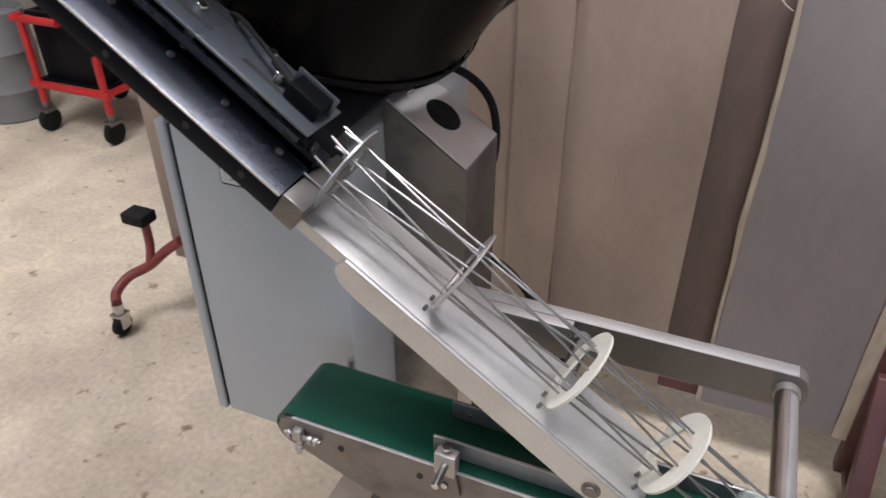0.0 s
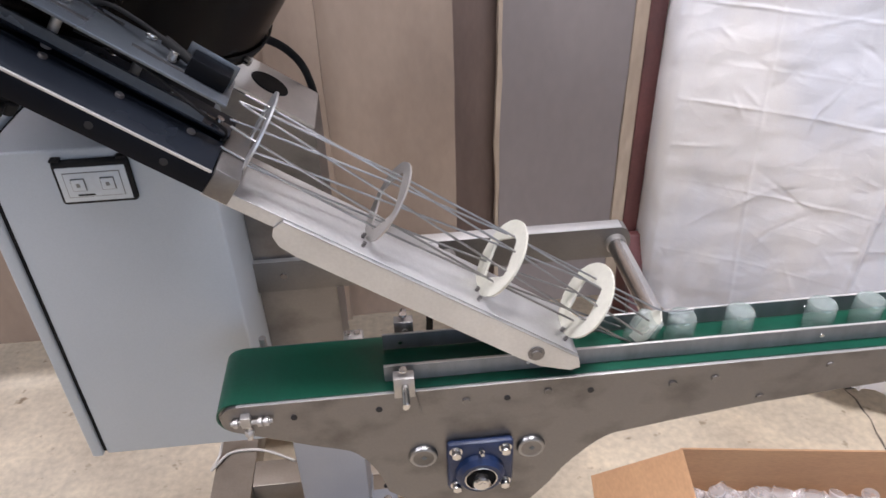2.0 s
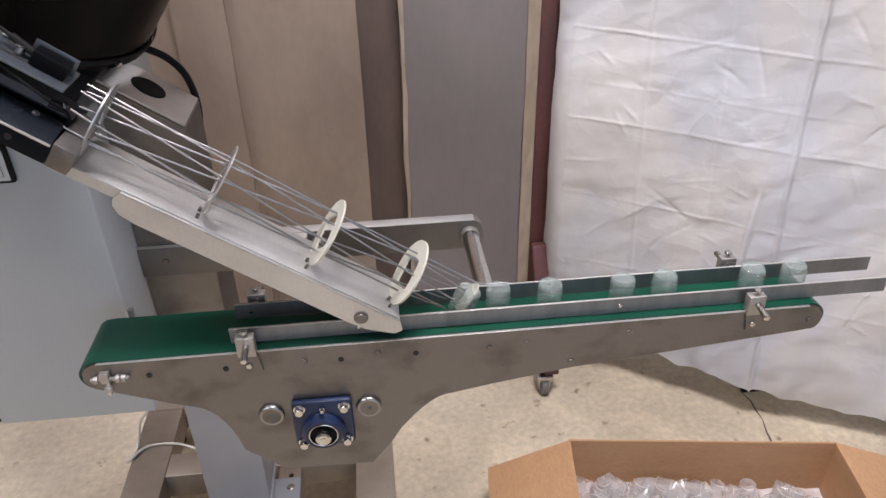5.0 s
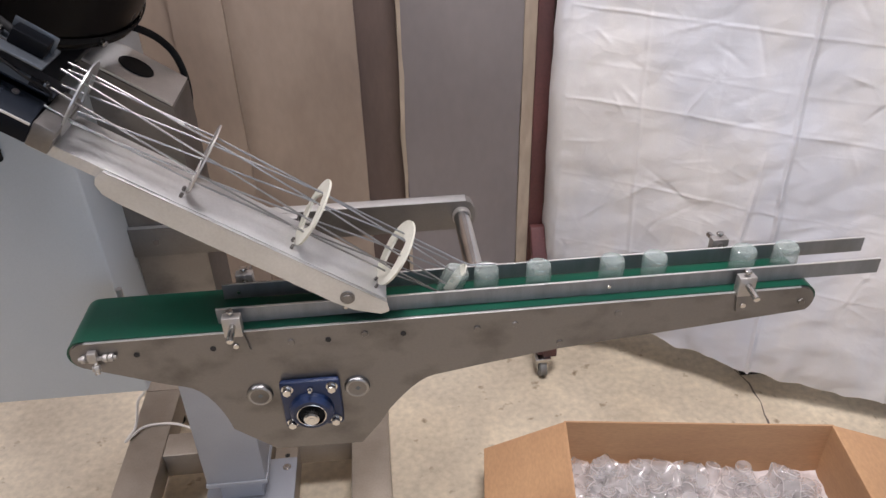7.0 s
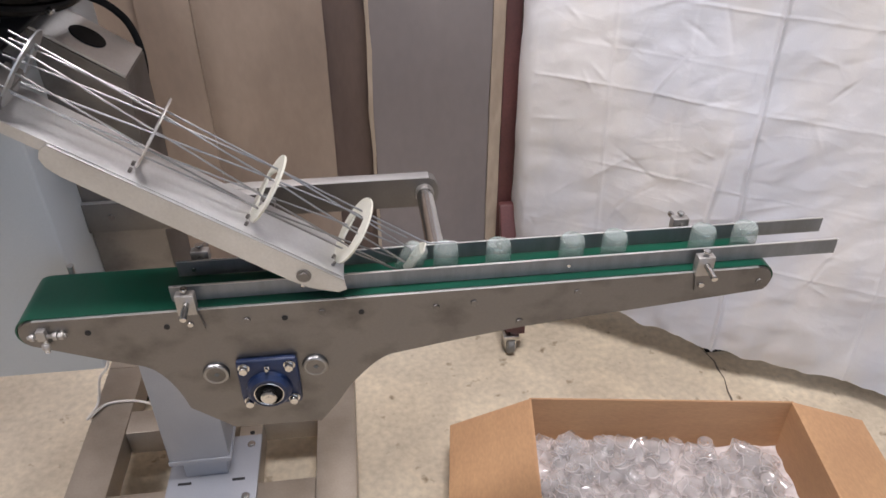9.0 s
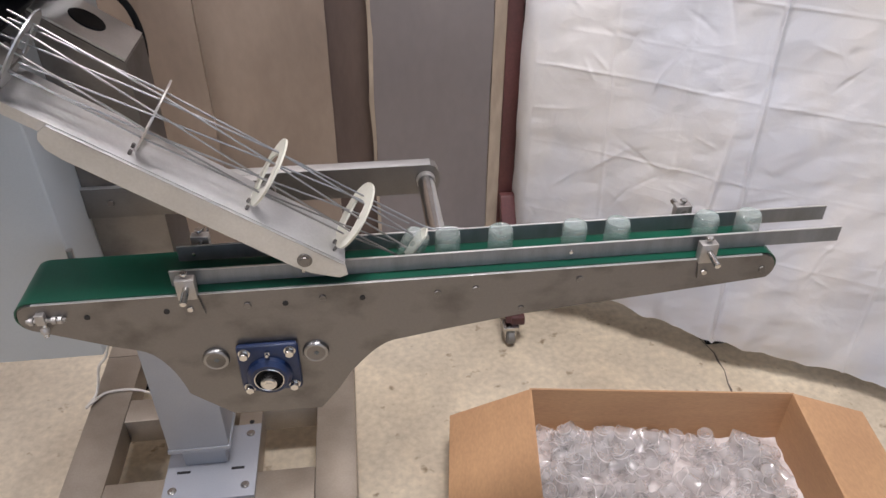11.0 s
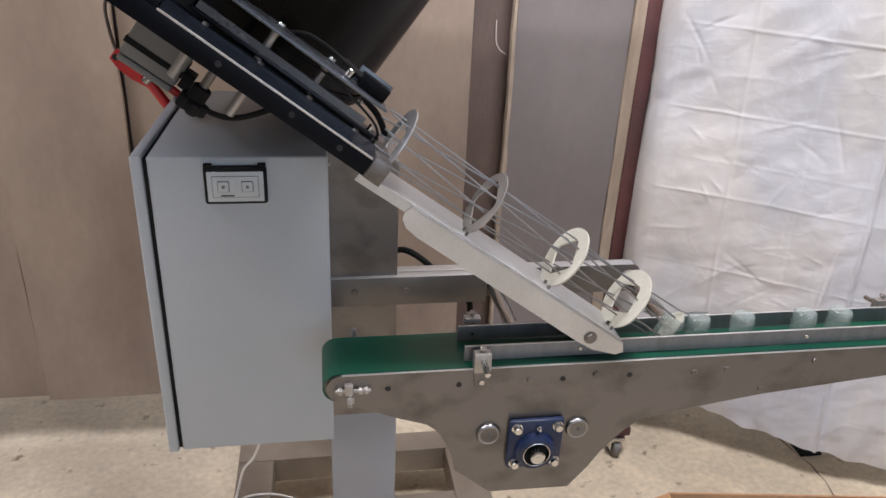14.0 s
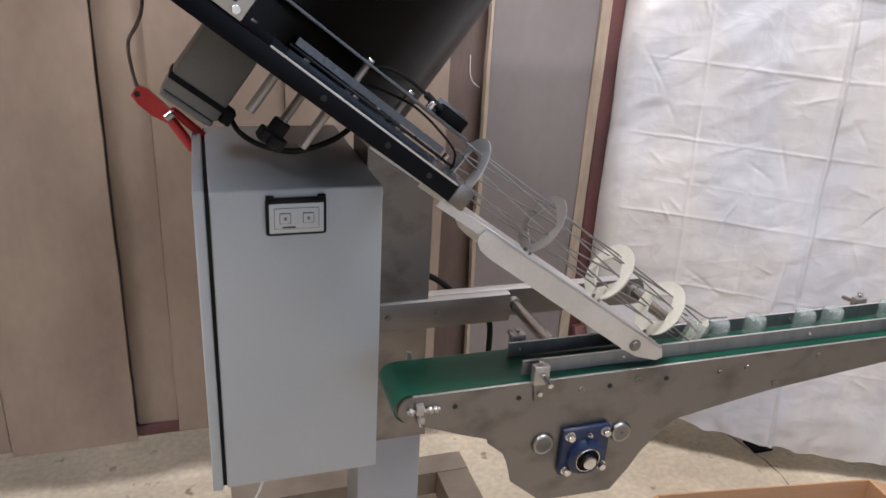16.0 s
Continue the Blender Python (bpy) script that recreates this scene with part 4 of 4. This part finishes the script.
part("round_plug", rod(cap_at + slope_n * 0.004, cap_at + slope_n * 0.0065, 0.0285, 36, 0.001), RUBBER, col, "black round rubber plug")
part("lower_column", box((-0.083, 0.320, 0.248), (0.050, 0.430, 0.632), 0.003, segments=2), GREY_PAINT, col, "grey-blue painted lower column")
part("joint_plate", box((-0.088, 0.305, 0.6325), (0.054, 0.436, 0.6490), 0.001), STEEL, col)
fp = part("foot_plate", box((-0.100, 0.232, 0.171), (0.104, 0.440, 0.180), 0.001), GREY_PAINT, col)
for x0, x1 in ((-0.076, -0.046), (0.046, 0.075)):
    part("slot", box((x0, 0.307, 0.1796), (x1, 0.3135, 0.1812)), DARK, fp)
part("inner_column", box((-0.060, 0.330, 0.180), (0.036, 0.420, 0.240), 0.002), GREY_PAINT, col)
part("collar", box((-0.0855, 0.3175, 0.236), (0.0525, 0.4325, 0.249), 0.0015), GREY_PAINT, col)
bolt(col, (0.042, 0.312, 0.649), (0, 0, 1), 0.006, 0.004)
lug = part("lug", box((0.0445, 0.276, 0.735), (0.078, 0.303, 0.785), 0.003), STEEL_MATT, col)
for x in (0.053, 0.068):
    bolt(lug, (x, 0.29, 0.785), (0, 0, 1), 0.006, 0.005)
for x in (-0.079, 0.081):
    for y in (0.261, 0.41):
        bolt(col, (x, y, 0.180), (0, 0, 1), 0.007, 0.005, washer=0.010)

# ---- support arm from the column to the conveyor ----
arm = thing("support_arm", (0.2, 0.33, 0.885), "flat stainless arm carrying the conveyor on two round rods", "bracket")
arm_shape = [(-0.079, 0.886), (0.512, 0.886)]
for k in range(7):
    a = radians(-90 + 180 * k / 6)
    arm_shape.append((0.512 + 0.0285 * math.cos(a) * 0.6, 0.9145 + 0.0285 * math.sin(a)))
arm_shape.append((-0.079, 0.943))
part("flat_bar", front_plate(arm_shape, 0.312, 0.024, 0.0015), ARM, arm)
# overhead light on the arm's top, put in as pale strips
part("lit_top", box((-0.079, 0.3125, 0.9432), (0.512, 0.3355, 0.9444), 0.0004), CHUTE, arm, "pale strip standing for light on the arm's top face")
part("lit_top", box((-0.079, 0.2915, 0.9427), (0.2115, 0.3110, 0.9439), 0.0004), CHUTE, arm, "pale strip standing for light on the arm's top face")
part("lap_bar", box((-0.079, 0.291, 0.886), (0.212, 0.3115, 0.9425), 0.0015), ARM, arm)
for x, z, r, y1 in ((0.503, 0.916, 0.0150, 0.312), (0.226, 0.916, 0.0118, 0.312)):
    part("rod", rod((x, 0.1105, z), (x, y1, z), r, 24, 0.001), CHROME, arm)
    part("collar", rod((x, y1 - 0.012, z), (x, y1, z), r + 0.002, 24, 0.001), STEEL_MATT, arm)
for x in (-0.035, 0.06):
    bolt(arm, (x, 0.291, 0.916), (0, -1, 0), 0.0065, 0.003, "bolt", STEEL)

# ---- base frame ----
base = thing("base_frame", (0.0, 0.5, 0.0), "stainless box-section floor frame", "frame")
ZB, ZT = 0.095, 0.17
for lo, hi in (((-0.332, 0.05, ZB), (-0.237, 0.733, ZT)), ((0.237, 0.05, ZB), (0.332, 0.733, ZT)),
               ((-0.2365, 0.49, ZB), (0.2365, 0.565, ZT)), ((-0.2365, 0.19, ZB), (0.0455, 0.305, ZT)), ((0.1025, 0.19, ZB), (0.2365, 0.303, ZT)), ((0.046, 0.19, ZB), (0.102, 0.4895, ZT))):
    part("tube", box(lo, hi, 0.003), FRAME, base)
# the back tube, mitred into both side tubes
part("tube", prism([(-0.332, 0.733), (-0.237, 0.733), (0.237, 0.733), (0.332, 0.733), (0.332, 0.8105), (-0.332, 0.8105)], ZT - ZB, Matrix.Translation((0, 0.0005, ZB)), 0.002), FRAME, base)
for x in (-0.295, 0.283):
    for y in (0.16, 0.78):
        f = part("foot", merge(rod((x, y, 0.012), (x, y, 0.096), 0.008, 12), rod((x, y, 0.0), (x, y, 0.012), 0.026, 24, 0.003)), RUBBER, base)
for p in ((0.078, 0.455), (0.078, 0.40)):
    part("hole", rod((*p, 0.1695), (*p, 0.1712), 0.006, 14), DARK, base)
solo("white_cord", sweep([(-0.22, 0.60, 0.68), (-0.24, 0.60, 0.42), (-0.270, 0.60, 0.305), (-0.300, 0.60, 0.262), (-0.318, 0.60, 0.200), (-0.326, 0.585, 0.177), (-0.336, 0.555, 0.176), (-0.338, 0.545, 0.1765), (-0.328, 0.560, 0.177), (-0.305, 0.592, 0.1755), (-0.265, 0.600, 0.1745), (-0.220, 0.592, 0.1765), (-0.18, 0.575, 0.175), (-0.14, 0.552, 0.1742)], 0.0035, 8, 8), WHITE_CORD, "thin white cable hanging from the cabinet onto the frame", "cable")

# ---- carton with cups ----
carton = thing("cardboard_box", (1.05, 0.2, 0), "open brown cardboard carton full of plastic cups", "box")
BX = basis((0.773, 0.444, 0), Vector((0.990, -0.139, 0)), Vector((-0.139, -0.990, 0)), (0, 0, 1))
BW, BD, BH, BT = 0.664, 0.50, 0.218, 0.005


def carton_panel(lo, hi):
    return box(lo, hi, 0.0012, BX, 1)


part("back_wall", carton_panel((0, 0, 0.004), (BW, BT, BH)), CARD, carton)
part("front_wall", carton_panel((0, BD - BT, 0.004), (BW, BD, BH)), CARD, carton)
part("side_wall", carton_panel((0, BT, 0.004), (BT, BD - BT, BH)), CARD, carton)
part("side_wall", carton_panel((BW - BT, BT, 0.004), (BW, BD - BT, BH)), CARD, carton)
part("bottom", carton_panel((BT, BT, 0.004), (BW - BT, BD - BT, 0.010)), CARD, carton)


def flap(side, length, angle, y0=0.004, y1=BD - 0.004):
    m = Matrix.Translation((0 if side < 0 else BW, 0, BH)) @ Matrix.Rotation(radians(angle), 4, "Y")
    lo, hi = ((-length, y0, -BT), (0, y1, 0)) if side < 0 else ((0, y0, -BT), (length, y1, 0))
    bm = box(lo, hi, 0.0012, None, 1)
    bm.transform(BX @ m)
    return bm


part("flap", flap(-1, 0.225, -27), CARD, carton)
part("flap", flap(1, 0.20, 18), CARD, carton)
back_flap = box((0.006, -0.19, -BT), (BW - 0.006, 0, 0), 0.0012, BX @ Matrix.Translation((0, 0, BH)) @ Matrix.Rotation(radians(84), 4, "X"), 1)
part("flap", back_flap, CARD, carton)


def cup_heap():
    """A low lumpy bed of buried cups, with clear cups lying about on top."""
    rng = random.Random(7)
    prof = [(0.0204, 0.0), (0.0216, 0.0006), (0.0216, 0.0018), (0.0203, 0.0024)] + [(r * 1.06, z) for r, z in cup_profile()[2:7]]
    n = 24
    verts, faces, kinds = [], [], []
    nu, nv = 60, 46
    level = lambda u, v: 0.060 + 0.010 * math.sin(u * 9) * math.sin(v * 8 + 1) + 0.012 * noise.noise(Vector((u * 28, v * 28, 2)))
    for i in range(nu + 1):
        for k in range(nv + 1):
            u, v = 0.006 + (BW - 0.012) * i / nu, 0.006 + (BD - 0.012) * k / nv
            verts.append(BX @ Vector((u, v, level(u, v))))
    for i in range(nu):
        for k in range(nv):
            a = i * (nv + 1) + k
            faces.append((a, a + nv + 1, a + nv + 2, a + 1))
            kinds.append(1)
    for i in range(340):
        u, v = rng.uniform(0.03, BW - 0.03), rng.uniform(0.03, BD - 0.03)
        z = level(u, v) + rng.uniform(0.0, 0.031)
        flat = rng.random() < 0.7
        tilt = (rng.uniform(1.1, 2.0) if flat else rng.uniform(-0.5, 0.5), rng.uniform(-0.4, 0.4), rng.uniform(0, 6.28))
        m = BX @ Matrix.Translation((u, v, z)) @ Euler((0, 0, tilt[2])).to_matrix().to_4x4() @ Euler((tilt[0], tilt[1], 0)).to_matrix().to_4x4() @ Matrix.Translation((0, 0, -0.02))
        start = len(verts)
        for r, hgt in prof:
            for k in range(n):
                a = 2 * math.pi * k / n
                verts.append(m @ Vector((r * math.cos(a), r * math.sin(a), hgt)))
        for j in range(len(prof) - 1):
            for k in range(n):
                faces.append((start + j * n + k, start + j * n + (k + 1) % n, start + (j + 1) * n + (k + 1) % n, start + (j + 1) * n + k))
                kinds.append(2 if j < 3 or j == len(prof) - 3 else 0)
        faces.append(tuple(start + (len(prof) - 1) * n + k for k in range(n)))
        kinds.append(0)
    me = bpy.data.meshes.new("cup_heap")
    me.from_pydata(verts, [], faces)
    me.materials.append(CUP_HEAP)
    me.materials.append(CUP_BED)
    me.materials.append(CUP_RIM)
    for p, kind in zip(me.polygons, kinds):
        p.use_smooth = True
        p.material_index = kind
    me.set_sharp_from_angle(angle=0.9)
    return new("cup_heap", me)


tagged(cup_heap(), "heap of clear plastic cups filling the carton", "cups", kind="stuff")

# ---- red clamp tool on its cord ----
tool = thing("locking_clamp", (-0.41, 0.54, 1.188), "bright red clamp tool hanging on a grey cord", "tool")
jaw = [(-0.474, 1.300), (-0.462, 1.316), (-0.446, 1.312), (-0.420, 1.285), (-0.400, 1.262), (-0.412, 1.246), (-0.440, 1.262), (-0.462, 1.282)]
part("body", front_plate(jaw, 0.532, 0.014, 0.003), BRIGHT_RED, tool)
part("handle", rod((-0.415, 0.539, 1.262), (-0.372, 0.539, 1.195), 0.0095, 14, 0.003), BRIGHT_RED, tool)
part("handle", rod((-0.408, 0.545, 1.272), (-0.352, 0.560, 1.216), 0.0080, 14, 0.003), BRIGHT_RED, tool)
part("spring", rod((-0.418, 0.530, 1.258), (-0.404, 0.530, 1.268), 0.0085, 12, 0.001), CHROME, tool)
part("eye", rod((-0.463, 0.5295, 1.302), (-0.463, 0.5335, 1.302), 0.0055, 16), DARK, tool)
part("cord", sweep([(-0.461, 0.538, 1.310), (-0.468, 0.538, 1.345), (-0.470, 0.538, 1.392), (-0.452, 0.538, 1.425), (-0.440, 0.536, 1.47), (-0.436, 0.53, 1.62), (-0.43, 0.50, 1.9)], 0.0032, 8, 6), STRING, tool)
for piece in tool.children:
    piece.data.transform(Matrix.Translation((0.010, 0, -0.012)))

# ---- red jack stand and trolley by the far boards ----
jack = thing("tripod_jack", (-1.39, 0.95, 0), "dull red tubular stand leg on a swivel castor", "stand")
part("leg", sweep([(-1.395, 0.835, 0.125), (-1.43, 0.875, 0.135), (-1.42, 0.93, 0.165), (-1.36, 0.975, 0.20), (-1.29, 0.99, 0.265), (-1.22, 1.0, 0.32)], 0.017, 12, 5), JACK_RED, jack)
part("upright", sweep([(-1.355, 0.975, 0.205), (-1.35, 0.99, 0.28), (-1.36, 1.0, 0.36)], 0.015, 12, 3), JACK_RED, jack)
c2 = part("castor", merge(rod((-1.395, 0.835, 0.085), (-1.395, 0.835, 0.125), 0.018, 16, 0.002), box((-1.418, 0.81, 0.078), (-1.372, 0.86, 0.088), 0.003), box((-1.415, 0.815, 0.03), (-1.411, 0.855, 0.08)), box((-1.379, 0.815, 0.03), (-1.375, 0.855, 0.08))), CHROME, jack)
part("wheel", rod((-1.408, 0.832, 0.038), (-1.382, 0.832, 0.038), 0.038, 22, 0.005), RUBBER, c2)
part("grip", box((-1.425, 0.965, 0.355), (-1.335, 1.035, 0.395), 0.006), RUBBER, jack)

trolley = thing("red_trolley", (-2.75, 2.2, 0), "bright red steel trolley frame on castors", "trolley")
for y in (2.0, 2.5):
    for z, x0 in ((0.255, -3.02), (0.59, -3.02)):
        part("bar", rod((x0, y, z), (-2.50 if z < 0.4 else -2.72, y, z), 0.020, 12), BRIGHT_RED, trolley)
    for x, top in ((-2.97, 0.62), (-2.53, 0.45)):
        part("upright", rod((x, y, 0.16), (x, y, top), 0.019, 12), BRIGHT_RED, trolley)
        w = part("castor", merge(rod((x, y, 0.12), (x, y, 0.17), 0.018, 12), box((x - 0.03, y - 0.035, 0.105), (x + 0.03, y + 0.035, 0.125), 0.003)), STEEL, trolley)
        part("wheel", rod((x - 0.02, y, 0.062), (x + 0.02, y, 0.062), 0.062, 22, 0.008), RUBBER, w)
part("end_bar", rod((-2.53, 2.0, 0.255), (-2.53, 2.5, 0.255), 0.019, 12), BRIGHT_RED, trolley)
part("tray", box((-2.99, 2.03, 0.262), (-2.56, 2.48, 0.275), 0.003), BLACK, trolley)

tub = thing("black_crate", (-2.77, 2.25, 0.275), "black plastic crate standing on the red trolley", "crate")
for lo, hi in (((-2.96, 2.05, 0.276), (-2.58, 2.065, 0.60)), ((-2.96, 2.445, 0.276), (-2.58, 2.46, 0.60)), ((-2.96, 2.065, 0.276), (-2.945, 2.445, 0.60)), ((-2.595, 2.065, 0.276), (-2.58, 2.445, 0.60))):
    part("side", box(lo, hi, 0.004), BLACK, tub)
part("bottom", box((-2.945, 2.065, 0.276), (-2.595, 2.445, 0.29)), BLACK, tub)
for lo, hi in (((-2.975, 2.035, 0.60), (-2.565, 2.07, 0.62)), ((-2.975, 2.44, 0.60), (-2.565, 2.475, 0.62)), ((-2.975, 2.07, 0.60), (-2.94, 2.44, 0.62)), ((-2.60, 2.07, 0.60), (-2.565, 2.44, 0.62))):
    part("rim", box(lo, hi, 0.004), BLACK, tub)
keg = thing("grey_keg", (-3.34, 2.1, 0), "dull grey steel keg standing beside the red trolley", "keg")
part("shell", lathe([(0.001, 0.0), (0.17, 0.0), (0.18, 0.012), (0.176, 0.05), (0.185, 0.10), (0.19, 0.16), (0.195, 0.17), (0.19, 0.18), (0.19, 0.36), (0.195, 0.37), (0.19, 0.38), (0.185, 0.46), (0.176, 0.52), (0.18, 0.57), (0.17, 0.575), (0.165, 0.53), (0.001, 0.53)], Matrix.Translation((-3.34, 2.1, 0)), 40), GREY_BOX, keg)
part("bung", rod((-3.30, 2.1, 0.53), (-3.30, 2.1, 0.55), 0.03, 20, 0.003), CHROME, keg)
# low black slab for the dark spot below the sheet's hem
floor_patch = box((1.425, 0.765, 0), (1.500, 0.835, 0.008), 0.003)
solo("dark_floor_patch", floor_patch, RUBBER, "flat black patch on the floor under the sheet", "pad")

# loose pale thread on the cladding
solo("loose_thread", sweep([(0.392, 1.108, 1.30), (0.392, 1.100, 1.25), (0.402, 1.098, 1.225), (0.423, 1.100, 1.21)], 0.0012, 6, 6), WHITE_CORD, "thin pale loose thread hanging on the brown cladding", "thread")
